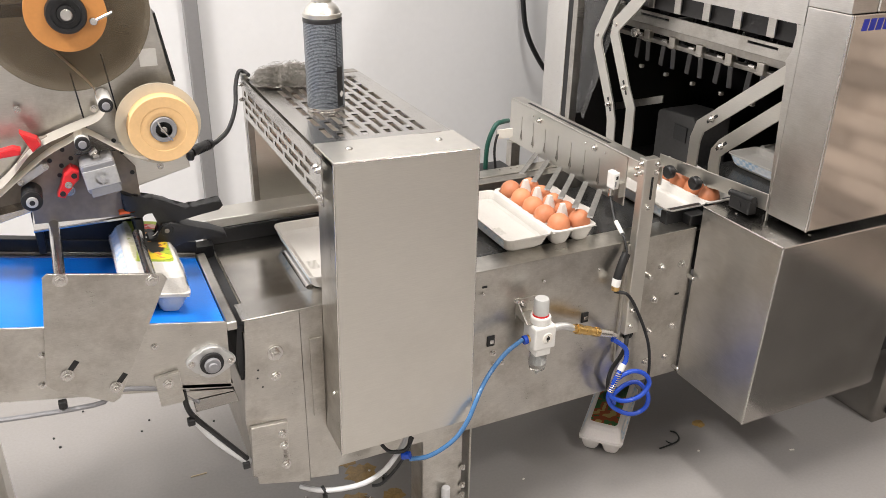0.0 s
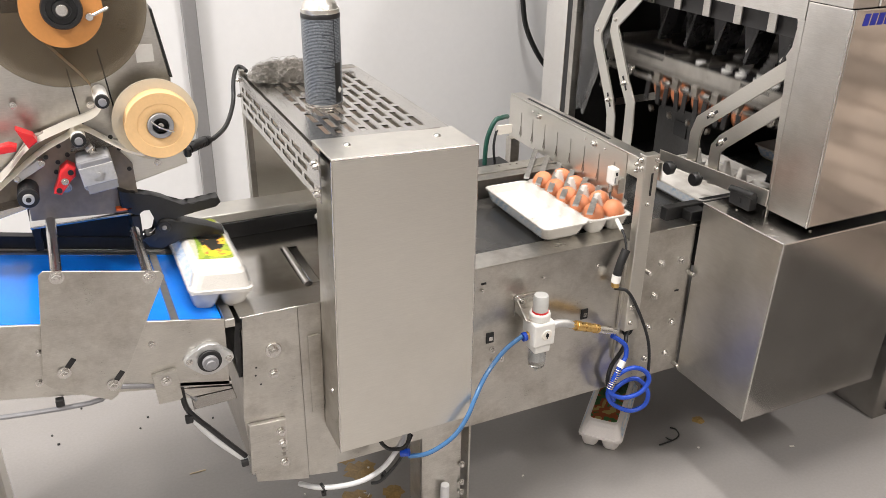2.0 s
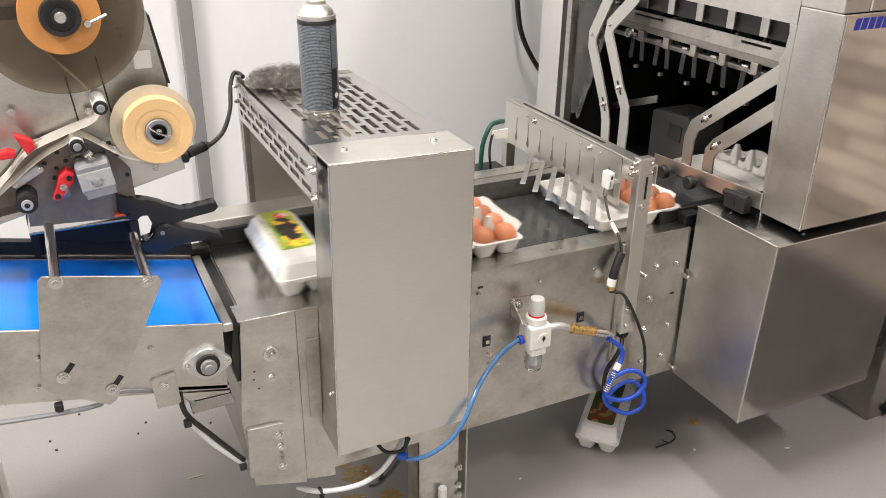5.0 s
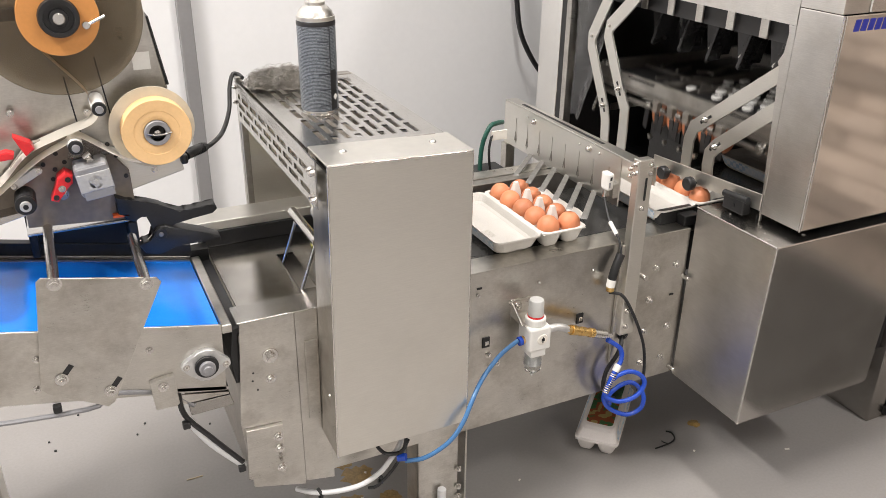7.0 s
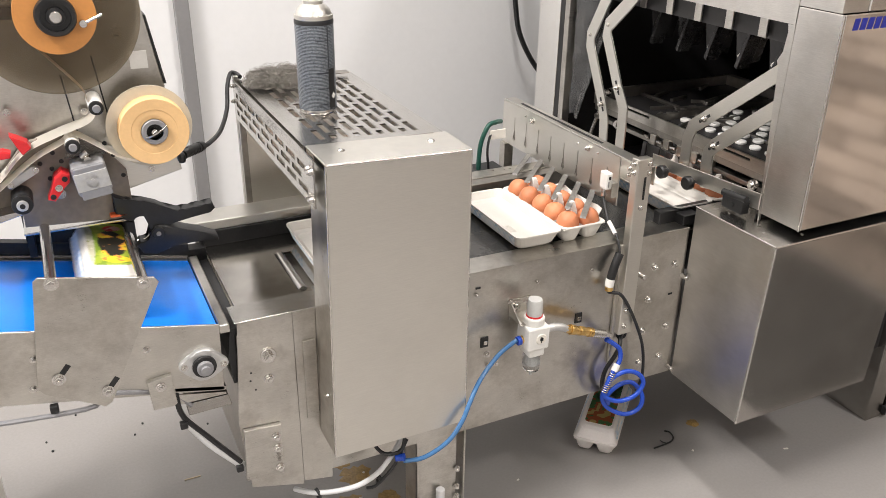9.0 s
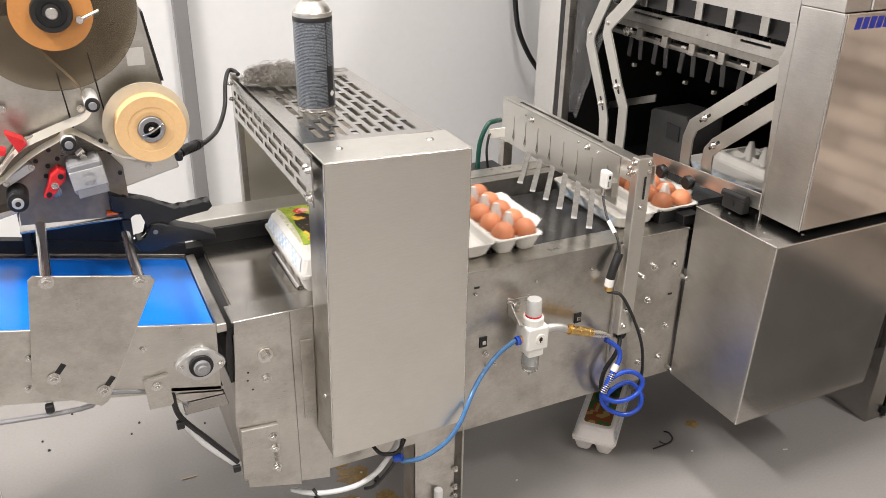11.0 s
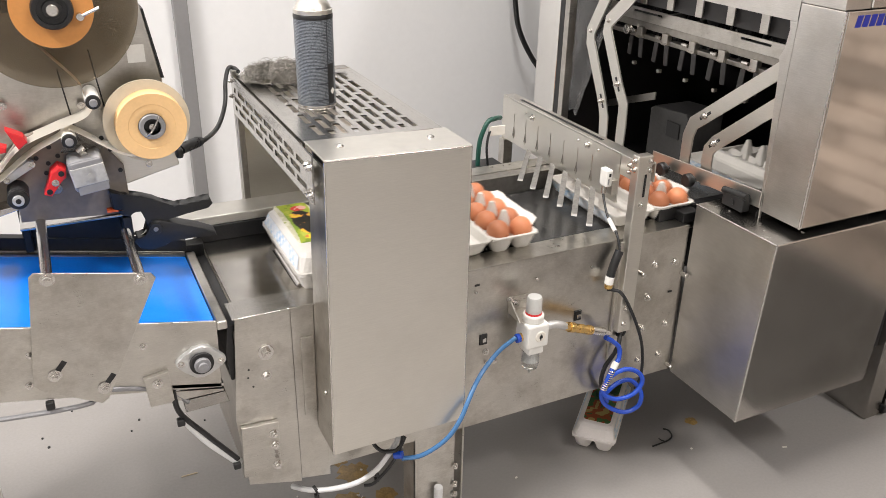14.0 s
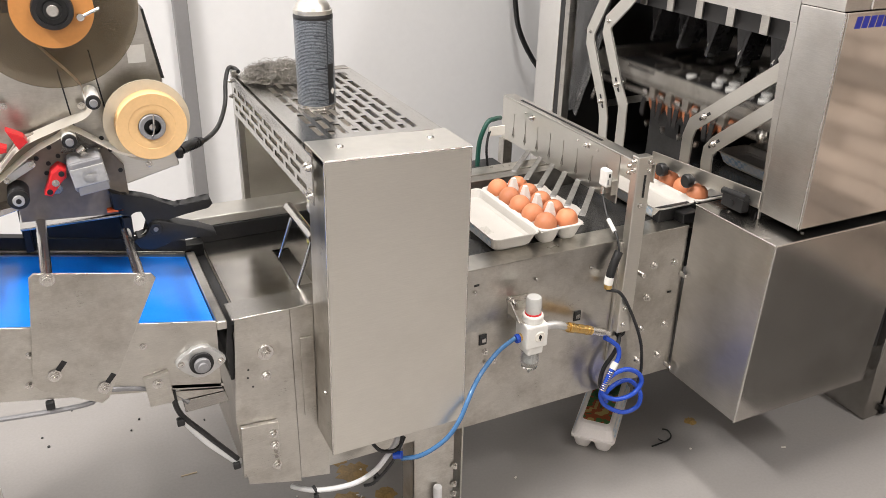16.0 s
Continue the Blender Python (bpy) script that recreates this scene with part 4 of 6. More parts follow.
# stepper motor
bm = B(); box(bm, 0.012, 0.062, 1.285, 1.336, 0.756, 0.806, 0.006, Matrix.Translation((.037, 0, .781)) @ Euler((0, radians(-8), 0)).to_matrix().to_4x4() @ Matrix.Translation((-.037, 0, -.781)))
box(bm, .016, .060, 1.2835, 1.287, .752, .803, .0015, Matrix.Translation((.037, 0, .781)) @ Euler((0, radians(-8), 0)).to_matrix().to_4x4() @ Matrix.Translation((-.037, 0, -.781)))
mot = part("motor", bm, GREYPL, lab, "small grey cast motor")
bm = B(); cyl(bm, (.038, 1.285, .780), (.038, 1.2828, .780), .0115, 28, bev=.001); cyl(bm, (.038, 1.2828, .780), (.038, 1.2815, .780), .0035, 14); box(bm, .013, .0615, 1.2828, 1.286, .766, .795, .001, Matrix.Translation((.037, 0, .781)) @ Euler((0, radians(-8), 0)).to_matrix().to_4x4() @ Matrix.Translation((-.037, 0, -.781)))
part("motor_face", bm, ALU, mot)
bm = B(); cyl(bm, (.036, 1.33, .806), (.036, 1.30, .806), .006, 14); cyl(bm, (.028, 1.31, .81), (.038, 1.31, .817), .005, 12)
part("motor_screw", bm, CHROME, mot)
bm = B(); prism(bm, [(.005, .806), (.012, .825), (.03, .832), (.055, .826), (.066, .806)], "y", 1.325, 1.334, .002)
part("clear_cover", bm, CLEAR, mot)
# red knobs and levers
bm = B(); prism(bm, [(-.028, .752), (-.018, .748), (-.010, .764), (.006, .775), (.008, .788), (-.002, .795), (-.014, .786), (-.020, .768)], "y", 1.300, 1.330, .003)
rk = part("red_knob", bm, RED, lab, "red plastic clamp knob")
for x, z in ((-.020, .757), (0.0, .783)):
    bm = B(); cyl(bm, (x, 1.3, z), (x, 1.2985, z), .0042, 14)
    part("knob_hole", bm, BLACK, rk)
bolt("knob_screw", rk, (-.010, 1.30, .770), (0, -1, 0), .004, .005)
bolt("bolt", lab, (-.010, 1.335, .748), (0, -1, 0), .006, .007)
bm = B(); prism(bm, [(-.062, .857), (-.053, .852), (-.040, .845), (-.036, .836), (-.049, .826), (-.054, .838)], "y", 1.300, 1.325, .002); prism(bm, [(-.100, .831), (-.074, .836), (-.064, .832), (-.066, .824), (-.096, .822)], "y", 1.300, 1.32, .002)
part("red_lever", bm, RED, lab, "red plastic lever")
bm = B(); prism(bm, [(-.080, .780), (-.074, .770), (-.034, .792), (-.034, .800), (-.042, .802)], "y", 1.318, 1.330, .001)
la = part("tension_arm", bm, ALU, lab)
for x, z in ((-.037, .797), (-.074, .777)):
    bolt("bolt", la, (x, 1.318, z), (0, -1, 0), .0035, .004)
bm = B(); prism(bm, [(-.25, .70), (-.12, .735), (-.066, .742), (-.066, .735), (-.12, .722), (-.25, .69)], "y", 1.30, 1.335, .001)
part("peel_bar", bm, STEEL_X, lab)
# label web
def web(pts, y0, y1):
    bm = B()
    ln = smooth_line([(u, 0, v) for u, v in pts], 6)
    a = [bm.verts.new((p.x, y0, p.z)) for p in ln]
    b = [bm.verts.new((p.x, y1, p.z)) for p in ln]
    for i in range(len(ln) - 1):
        bm.faces.new((a[i], a[i + 1], b[i + 1], b[i]))
    bmesh.ops.solidify(bm, geom=bm.faces[:], thickness=0.0006)
    return bm


part("label_web", web([(c1[0] - .035, c1[1] - .04), (0.0, .972), (.045, .915), (.050, .894)], 1.302, 1.335), TANPAPER, lab, "thin strip of backing paper", True)
part("label_web", web([(.060, .8775), (.045, .862), (.0, .847), (-.05, .825), (-.11, .77), (-.25, .70)], 1.302, 1.35), PAPER, lab, "white strip of backing paper", True)
part("label_web", web([(.137, .7895), (.09, .800), (.03, .843), (.018, .845), (.005, .835), (-.04, .812), (-.12, .752), (-.2, .70)], 1.302, 1.34), PAPER, lab, "white strip of labels", True)
bm = B(); box(bm, .122, .148, YP - .001, YP + .0002, .925, .952, .0002)
part("type_plate", bm, WHITE, lab, "white type plate")
# upright behind the applicator
bm = B(); box(bm, -0.30, -0.22, 1.46, 1.54, 0.0, 1.5, .003); box(bm, -0.28, 0.0, 1.412, 1.46, .78, .84, .003)
part("stand", bm, STEEL_MATT, lab)
# photo sensor with cable to the guard
sen = thing("sensor_cable", "black sensor cable with a moulded plug", "cable", (0.19, 1.36, 0.80))
bm = B(); tube(bm, [(.182, 1.35, .780), (.200, 1.37, .781), (.222, 1.40, .775)], .0080, 12)
for k in range(5):
    cyl(bm, (.190 + .006 * k, 1.36 + .007 * k, .7805 - .0008 * k), (.1925 + .006 * k, 1.363 + .007 * k, .7803 - .0008 * k), .0092, 14)
part("plug", bm, BLACK, sen, smooth=True)
bm = B(); tube(bm, [(.222, 1.40, .775), (.237, 1.42, .772), (.273, 1.50, .767), (.302, 1.57, .786), (.314, 1.605, .821), (.325, 1.62, .841), (.335, 1.62, .841), (.339, 1.60, .838)], .0042, 10)
part("lead", bm, BLACK, sen, smooth=True)
bm = B(); box(bm, .172, .184, 1.335, 1.355, .770, .787, .004)
part("socket", bm, BLACK, sen)

# ---- black spring clamp ----
cl = thing("spring_clamp", "black plastic spring clamp with ribbed handles", "clamp", (0.123, 1.33, 0.65))
yc0, yc1 = 1.322, 1.345
bm = B(); prism(bm, [(.062, .738), (.078, .729), (.094, .722), (.108, .722), (.127, .714), (.146, .699), (.158, .698), (.166, .694), (.174, .698), (.184, .695), (.194, .700), (.204, .697), (.215, .702), (.219, .690), (.211, .683), (.177, .680), (.147, .678), (.138, .672), (.131, .655), (.113, .655), (.112, .683), (.107, .698), (.096, .699), (.088, .688), (.076, .693), (.065, .705)], "y", yc0, yc1, .003)
part("upper_handle", bm, BLACK, cl, "black handle with finger grooves", True)
bm = B(); prism(bm, [(.131, .677), (.157, .666), (.195, .652), (.218, .641), (.219, .633), (.182, .637), (.154, .640), (.136, .631), (.115, .626), (.096, .632), (.087, .647), (.094, .653), (.109, .650), (.110, .667), (.118, .676)], "y", yc0 - .004, yc1 + .004, .003)
part("lower_handle", bm, BLACK, cl, "", True)
bm = B(); cyl(bm, (.123, yc0 - .008, .664), (.123, yc1 + .008, .664), .0105, 24, bev=.002)
part("pivot", bm, BLACK, cl)
bm = B(); cyl(bm, (.123, yc0 - .0095, .664), (.123, yc0 - .004, .664), .004, 16, bev=.001)
part("rivet", bm, STEEL_DARK, cl)
bm = B(); box(bm, .055, .080, yc0, yc1, .7005, .7045, .001)
part("jaw_pad", bm, ORANGE, cl, "orange jaw pad")
bm = B(); box(bm, .062, .090, yc0 + .002, yc1 - .002, .702, .728, .006)
part("jaw", bm, BLACK, cl)
bm = B(); tube(bm, [(.082, yc0 + .01, .655), (.092, yc0 + .01, .650), (.104, yc0 + .01, .652), (.112, yc0 + .01, .66)], .0016, 8)
part("spring", bm, CHROME, cl)

# ---- comb with hanging fingers ----
comb = thing("egg_comb", "steel comb plate with slots and hanging fingers", "machine comb", (0.975, 1.4, 0.36))
holes = [(1.2555 + 0.0523 * i, 1.258 + 0.0523 * i, 0.618, 0.677) for i in range(8)]
bm = B(); punched(bm, 1.220, 1.678, 0.606, 0.706, holes, "x", 0.974, 0.977)
part("comb_plate", bm, STEEL_MATT, comb, "brushed steel plate with narrow slots")
bm = B(); box(bm, 0.974, 1.004, 1.15, 1.678, 0.7065, 0.7095, 0.001); box(bm, 1.001, 1.004, 1.15, 1.678, 0.67, 0.7065, 0.0008); box(bm, .974, .977, 1.15, 1.2185, .668, .7065, .0008)
part("top_fold", bm, STEEL_MATT, comb)
bm = B(); box(bm, 0.985, 0.992, 1.30, 1.62, 0.7096, 0.7105, 0.0004)
part("top_slot", bm, BLACK, comb)
for i in range(8):
    y = 1.2568 + 0.0523 * i
    bm = B()
    prism(bm, [(y - .0005, .645), (y + .0005, .645), (y + .0045, .624), (y + .0035, .623), (y, .637), (y - .0035, .623), (y - .0045, .624)], "x", .9728, .9738)
    part("finger_spring", bm, STEEL_DARK, comb)
for y, z in ((1.543, .690), (1.327, .693)):
    bolt("bolt", comb, (0.974, y, z), (-1, 0, 0), .0055, .007)
for y in (1.57, 1.36, 1.29):
    bolt("bolt", comb, (0.974, y, .694), (-1, 0, 0), .0025, .003, False)
bm = B(); box(bm, 0.943, 0.976, 1.128, 1.1475, 0.365, 0.735, 0.002)
post = part("front_post", bm, STEEL_MATT, comb, "square steel front post")
bm = B(); box(bm, 0.960, 0.9645, 1.1265, 1.1285, 0.655, 0.70, 0.001)
part("post_slot", bm, BLACK, post)
for x, z in ((.969, .725), (.969, .708), (.958, .640), (.954, .42), (.954, .385)):
    bolt("bolt", post, (x, 1.128, z), (0, -1, 0), .004, .005)
for y, z in ((1.185, .697), (1.185, .684), (1.138, .725), (1.138, .708)):
    bolt("bolt", comb, (0.943 if y < 1.15 else .974, y, z), (-1, 0, 0), .004, .007)
bm = B(); box(bm, 0.937, 0.944, 1.142, 1.1495, .29, .56, 0.001)
part("post_rib", bm, STEEL, comb)
bm = B(); box(bm, 0.966, 0.990, 1.652, 1.676, 0.40, 0.606, 0.001)
part("rear_post", bm, STEEL, comb)
fingers = []
for i in range(6):
    bm = B(); prism(bm, [(0.002, 0.004), (-0.002, 0.004), (-0.0035, -0.064), (-0.001, -0.070), (0.0035, -0.068)], "x", -0.0045, 0.0045)
    for v in bm.verts:
        v.co.y, v.co.x = v.co.x * 1.25, v.co.y * 0.5
        v.co.z *= 2.7
    f = part("finger", bm, FINGER, None, "thin steel finger")
    f.parent = comb
    fingers.append((f, Vector((0.9755, 1.300 + 0.0504 * i, 0.610)) - Vector((0.975, 1.4, 0.36))))

# small sensor on the comb with its lead
sens = thing("photo_sensor", "small white photo sensor with a black lead", "sensor", (0.935, 1.20, 0.61))
bm = B(); box(bm, 0.946, 0.960, 1.219, 1.243, 0.643, 0.678, 0.003)
part("housing", bm, WHITE, sens)
bm = B(); box(bm, .9508, .9555, 1.2182, 1.2192, .664, .671, .0004)
part("lens_window", bm, BLACK, sens)
bm = B(); box(bm, .949, .9525, 1.2183, 1.2192, .649, .660, .0003)
part("status_strip", bm, GREYPL, sens)
bm = B(); box(bm, .960, .974, 1.219, 1.243, .625, .655, .001)
part("sensor_bracket", bm, STEEL, sens)
bm = B(); cyl(bm, (.951, 1.231, .643), (.950, 1.231, .628), .0055, 12)
part("plug", bm, CHROME, sens)
bm = B(); tube(bm, [(.950, 1.231, .629), (.946, 1.220, .615), (.937, 1.190, .592), (.933, 1.155, .575), (.931, 1.140, .556), (.929, 1.135, .545)], .0025, 8)
part("lead", bm, BLACK, sens, smooth=True)
bm = B(); tube(bm, [(.937, 1.188, .5915), (.9335, 1.160, .5775)], .0042, 10)
part("lead_label", bm, WHITE, sens)
bm = B(); tube(bm, [(.929, 1.135, .548), (.916, 1.131, .522), (.910, 1.130, .500)], .0085, 12, 3)
part("connector", bm, BLACK, sens, smooth=True)
bm = B(); cyl(bm, (.910, 1.130, .500), (.908, 1.130, .484), .0088, 14, bev=.001)
part("coupling", bm, WHITE, sens)
bm = B(); cyl(bm, (.908, 1.130, .484), (.908, 1.129, .475), .0078, 14, bev=.001)
part("coupling_ring", bm, BRASS, sens)
bm = B(); tube(bm, [(.906, 1.128, .473), (.918, 1.125, .470), (.931, 1.12, .465), (.953, 1.12, .435), (.985, 1.12, .374), (1.005, 1.12, .319), (1.012, 1.12, .255), (1.010, 1.13, .212)], .0033, 10)
part("black_lead", bm, BLACK, sens, smooth=True)
bm = B(); lathe(bm, [(.004, .004), (.010, .005), (.0125, .002), (.0125, 0)], (.968, 1.149, .352), (0, -1, 0), 24)
part("grommet", bm, RUBBER, sens, smooth=True)
bm = B(); tube(bm, [(.966, 1.150, .353), (.955, 1.134, .337), (.943, 1.13, .317), (.923, 1.13, .288), (.918, 1.13, .252), (.935, 1.135, .219), (.96, 1.14, .20)], .0045, 10)
part("black_hose", bm, BLACK, sens, smooth=True)

# ---- air regulator ----
reg = thing("air_regulator", "white air regulator with a clear bowl", "air regulator", (0.726, 1.10, 0.38))
rx, ry = 0.726, 1.105
bm = B(); box(bm, rx - .0225, rx + .0225, ry - .022, ry + .022, .413, .461, .004); box(bm, rx - .016, rx + .016, ry - .018, ry + .018, .397, .415, .003); box(bm, rx + .0225, rx + .026, ry - .012, ry + .012, .424, .450, .002)
part("body", bm, WHITE, reg, "white moulded body")
bm = B(); cyl(bm, (rx, ry, .460), (rx, ry, .476), .0195, 28, bev=.003)
part("collar", bm, WHITE, reg)
bm = B(); lathe(bm, [(.0145, 0), (.0140, .028), (.0125, .032), (0, .033)], (rx, ry, .478), seg=32)
part("knob", bm, KNOBGREY, reg, "pale grey ribbed knob", True)
bm = B(); cyl(bm, (rx, ry, .476), (rx, ry, .4795), .0152, 28)
part("red_ring", bm, RED, reg)
bm = B(); lathe(bm, [(.0165, 0), (.0168, -.024), (.015, -.036), (.008, -.041), (.003, -.041), (.003, -.047), (0, -.047)], (rx, ry, .398), seg=28)
part("bowl", bm, CLEAR, reg, "clear drain bowl", True)
bm = B(); cyl(bm, (rx, ry, .396), (rx, ry, .374), .009, 16, r2=.013); cyl(bm, (rx, ry, .357), (rx, ry, .348), .003, 10)
part("filter", bm, KNOBGREY, reg)
bm = B(); lathe(bm, [(.0, .0015), (.0095, .0015), (.011, .0)], (rx + .004, ry - .022, .437), (0, -1, 0), 24)
part("gauge_window", bm, PAPER, reg, "small round gauge")
bm = B(); box(bm, rx + .001, rx + .0075, ry - .0243, ry - .0236, .434, .440, .0003); box(bm, rx + .003, rx + .005, ry - .0243, ry - .0236, .430, .4425, .0003)
part("gauge_mark", bm, BLACK, reg)
bm = B(); box(bm, .698, .745, 1.146, 1.1495, .450, .492, .001); box(bm, .700, .745, 1.10, 1.148, .4605, .4635, .001); prism(bm, [(1.105, .4605), (1.147, .4605), (1.147, .490)], "x", .698, .701)
part("bracket", bm, STEEL, reg)
bolt("bracket_screw", reg, (.711, 1.146, .479), (0, -1, 0), .006, .006)
bm = B(); cyl(bm, (rx - .014, ry, .432), (rx - .028, ry, .430), .0075, 18)
part("inlet_fitting", bm, BRASS, reg)
bm = B(); cyl(bm, (rx - .026, ry, .430), (rx - .034, ry, .4295), .0085, 18, bev=.001)
part("inlet_ring", bm, HOSE_BLUE, reg)
bm = B(); tube(bm, [(rx + .016, ry, .436), (.765, 1.105, .441), (.785, 1.105, .437), (.800, 1.107, .428)], .0075, 14)
part("outlet_elbow", bm, ALU, reg, "bright metal elbow", True)
bm = B()
for i, r in enumerate((.0085, .010, .0085, .010, .0085, .0095)):
    a, b = i / 6, (i + 1) / 6
    p0, p1 = Vector((.798, 1.107, .429)), Vector((.865, 1.112, .401))
    cyl(bm, p0.lerp(p1, a), p0.lerp(p1, b), r, 6 if i in (0, 3) else 18, bev=.0008)
part("brass_coupling", bm, BRASS, reg, "brass quick coupling")
bm = B(); cyl(bm, (.865, 1.112, .401), (.897, 1.115, .388), .0088, 20, bev=.001); cyl(bm, (.897, 1.115, .388), (.912, 1.117, .380), .0065, 16)
part("plug_nipple", bm, CHROME, reg)

bm = B(); tube(bm, [(0.691, 1.105, 0.432), (0.656, 1.100, 0.417), (0.622, 1.087, 0.399), (0.595, 1.072, 0.382), (0.572, 1.058, 0.357), (0.555, 1.050, 0.332), (0.535, 1.050, 0.303), (0.511, 1.055, 0.281), (0.483, 1.065, 0.263), (0.458, 1.085, 0.251)], .0042, 12)
solid("air_tube", bm, HOSE_PALE, "pale blue translucent air tube", "air hose", smooth=True)
bm = B(); cyl(bm, (.446, 1.092, .257), (.458, 1.083, .261), .007, 14)
solid("tube_collar", bm, HOSE_BLUE, "small blue push-in hose collar", "fitting")
# coiled blue hose
coil = thing("coiled_air_hose", "bright blue coiled air hose", "air hose", (0.98, 1.11, 0.16))
pts = [(.905, 1.117, .372), (.922, 1.115, .360), (.938, 1.112, .343), (.938, 1.108, .321), (.925, 1.104, .307), (.911, 1.10, .288), (.901, 1.10, .257)]
pts += [(.910, 1.097, .243), (.936, 1.092, .232), (.971, 1.088, .238), (.989, 1.088, .263), (.977, 1.092, .286), (.949, 1.096, .298), (.920, 1.10, .289), (.908, 1.106, .262)]
pts += [(.907, 1.11, .234), (.924, 1.108, .207), (.962, 1.10, .186), (.995, 1.098, .192), (1.003, 1.10, .215), (.996, 1.108, .236), (.978, 1.115, .252), (.952, 1.12, .248), (.93, 1.125, .225), (.94, 1.13, .20)]
bm = B(); tube(bm, pts, .0048, 12, 6)
part("hose", bm, HOSE_BLUE, coil, smooth=True)
bm = B(); tube(bm, [(.931, 1.106, .314), (.922, 1.103, .302)], .007, 12, 3)
part("white_sleeve", bm, WHITE, coil)
bm = B()
for i in range(10):
    p = Vector((.919, 1.102, .299)).lerp(Vector((.902, 1.10, .262)), i / 9)
    cyl(bm, p, p + Vector((-.0010, -.0002, -.0024)), .0072, 14, bev=.0008)
part("spring_guard", bm, CHROME, coil, "coiled spring guard")

# cables below the guard
bm = B(); tube(bm, [(.468, 1.11, .315), (.459, 1.11, .273), (.432, 1.10, .247), (.410, 1.10, .226), (.379, 1.11, .204), (.342, 1.13, .188), (.306, 1.15, .182), (.280, 1.18, .176)], .0048, 12)
solid("white_conduit", bm, HOSE_WHITE, "white plastic conduit hanging below the guard", "conduit", smooth=True)
bm = B(); tube(bm, [(.466, 1.10, .33), (.462, 1.095, .283), (.445, 1.093, .244), (.412, 1.10, .202), (.395, 1.11, .192)], .003, 8)
tube(bm, [(.412, 1.12, .285), (.419, 1.11, .271), (.430, 1.10, .265), (.452, 1.09, .270), (.47, 1.10, .285)], .0036, 8)
solid("black_cable", bm, BLACK, "black cable strapped to the conduit", "cable", smooth=True)
for p in ((.416, 1.107, .215), (.315, 1.147, .181)):
    bm = B(); lathe(bm, [(.008, -.003), (.0095, -.003), (.0095, .003), (.008, .003)], p, (0.8, 0.1, 0.3), 16); box(bm, p[0] - .004, p[0] + .004, p[1] - .006, p[1] + .002, p[2] - .016, p[2] - .008, .001)
    solid("cable_tie", bm, BLACK, "small black cable tie on a cable", "cable tie", "cable ties")

# ---- packing machine on the right ----
pk = thing("egg_packing_machine", "tall stainless egg packing machine with an open side", "packing machine", (1.7, 1.4, 0.0))
XH = 1.172
bm = B(); box(bm, XH + .0045, 2.25, 0.947, 0.951, 0.626, 1.006, 0.002)
part("front_door", bm, STEEL_MIRROR, pk, "polished steel front door")
bm = B(); box(bm, XH, XH + .004, 0.947, 1.040, 0.626, 1.006, 0.0015)
part("door_side", bm, STEEL_PIT, pk, "brushed steel side of the door")
bm = B(); box(bm, XH + .0615, 2.25, 0.9515, 1.0, 1.0068, 1.03, 0.002); box(bm, XH + .03, 2.25, 0.985, 1.0, 1.03, 1.5, .003)
part("upper_hood", bm, STEEL_DOOR, pk)
bm = B(); box(bm, XH + .001, XH + .06, .953, 1.041, 1.0068, 1.06, .001)
part("hood_end", bm, STEEL_PIT, pk)
bm = B(); prism(bm, [(1.0405, .60), (1.043, .60), (1.045, .66), (1.060, .896), (1.067, .909), (1.056, .926), (1.0525, .960), (1.057, .9745), (1.0405, .9745)], "x", XH, XH + .006, .0008)
part("door_jamb", bm, STEEL_PIT, pk, "steel frame edge with a small gusset")
bm = B(); punched(bm, 1.041, 1.845, 0.975, 1.035, [], "x", XH, XH + .004)
beam = part("top_beam", bm, STEEL_PIT, pk, "steel beam over the opening")
for i in range(5):
    bm = B(); box(bm, XH + .03, XH + .034, 1.130 + .0872 * i, 1.150 + .0872 * i, .934, .99, .001)
    part("beam_tooth", bm, STEEL, pk)
    bm = B(); box(bm, XH + .045, XH + .065, 1.172 + .0872 * i, 1.186 + .0872 * i, .945, .985, .002); cyl(bm, (XH + .05, 1.166 + .0872 * i, .955), (XH + .05, 1.192 + .0872 * i, .955), .006, 10); box(bm, XH + .043, XH + .047, 1.153 + .0872 * i, 1.208 + .0872 * i, .957, .975, .001)
    part("lane_gate", bm, STEEL_DARK, pk)
    cy = 1.205 + .0925 * i
    bm = B(); prism(bm, [(cy - .040, .945), (cy + .034, .945), (cy + .012, .845), (cy - .014, .845)], "x", 1.32, 1.36, .002)
    prism(bm, [(cy - .046, .93), (cy - .040, .93), (cy - .008, .84), (cy - .016, .835)], "x", 1.296, 1.332, .001)
    chute = part("egg_chute", bm, CHUTE, pk, "glossy black egg chute")
    bolt("chute_bolt", chute, (1.32, cy, .858), (-1, 0, 0), .005, .006)
# shield and inner roof: interior shade painted in as near-black
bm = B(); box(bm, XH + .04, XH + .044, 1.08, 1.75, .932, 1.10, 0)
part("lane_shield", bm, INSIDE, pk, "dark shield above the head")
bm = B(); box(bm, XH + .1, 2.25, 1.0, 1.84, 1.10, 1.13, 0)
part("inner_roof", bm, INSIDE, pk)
bm = B(); box(bm, XH + .002, 2.25, 1.0, 1.84, 1.5, 1.52, 0.003)
part("roof", bm, STEEL, pk)
bm = B(); box(bm, XH - .002, XH + .036, 1.762, 1.855, 0.0, 1.5, 0.002)
part("rear_post", bm, STEEL_DOOR, pk, "square steel corner post")
bm = B(); box(bm, XH + .0, XH + .02, 1.742, 1.761, 0.55, 1.5, 0.001)
part("door_seal", bm, BLACK, pk)
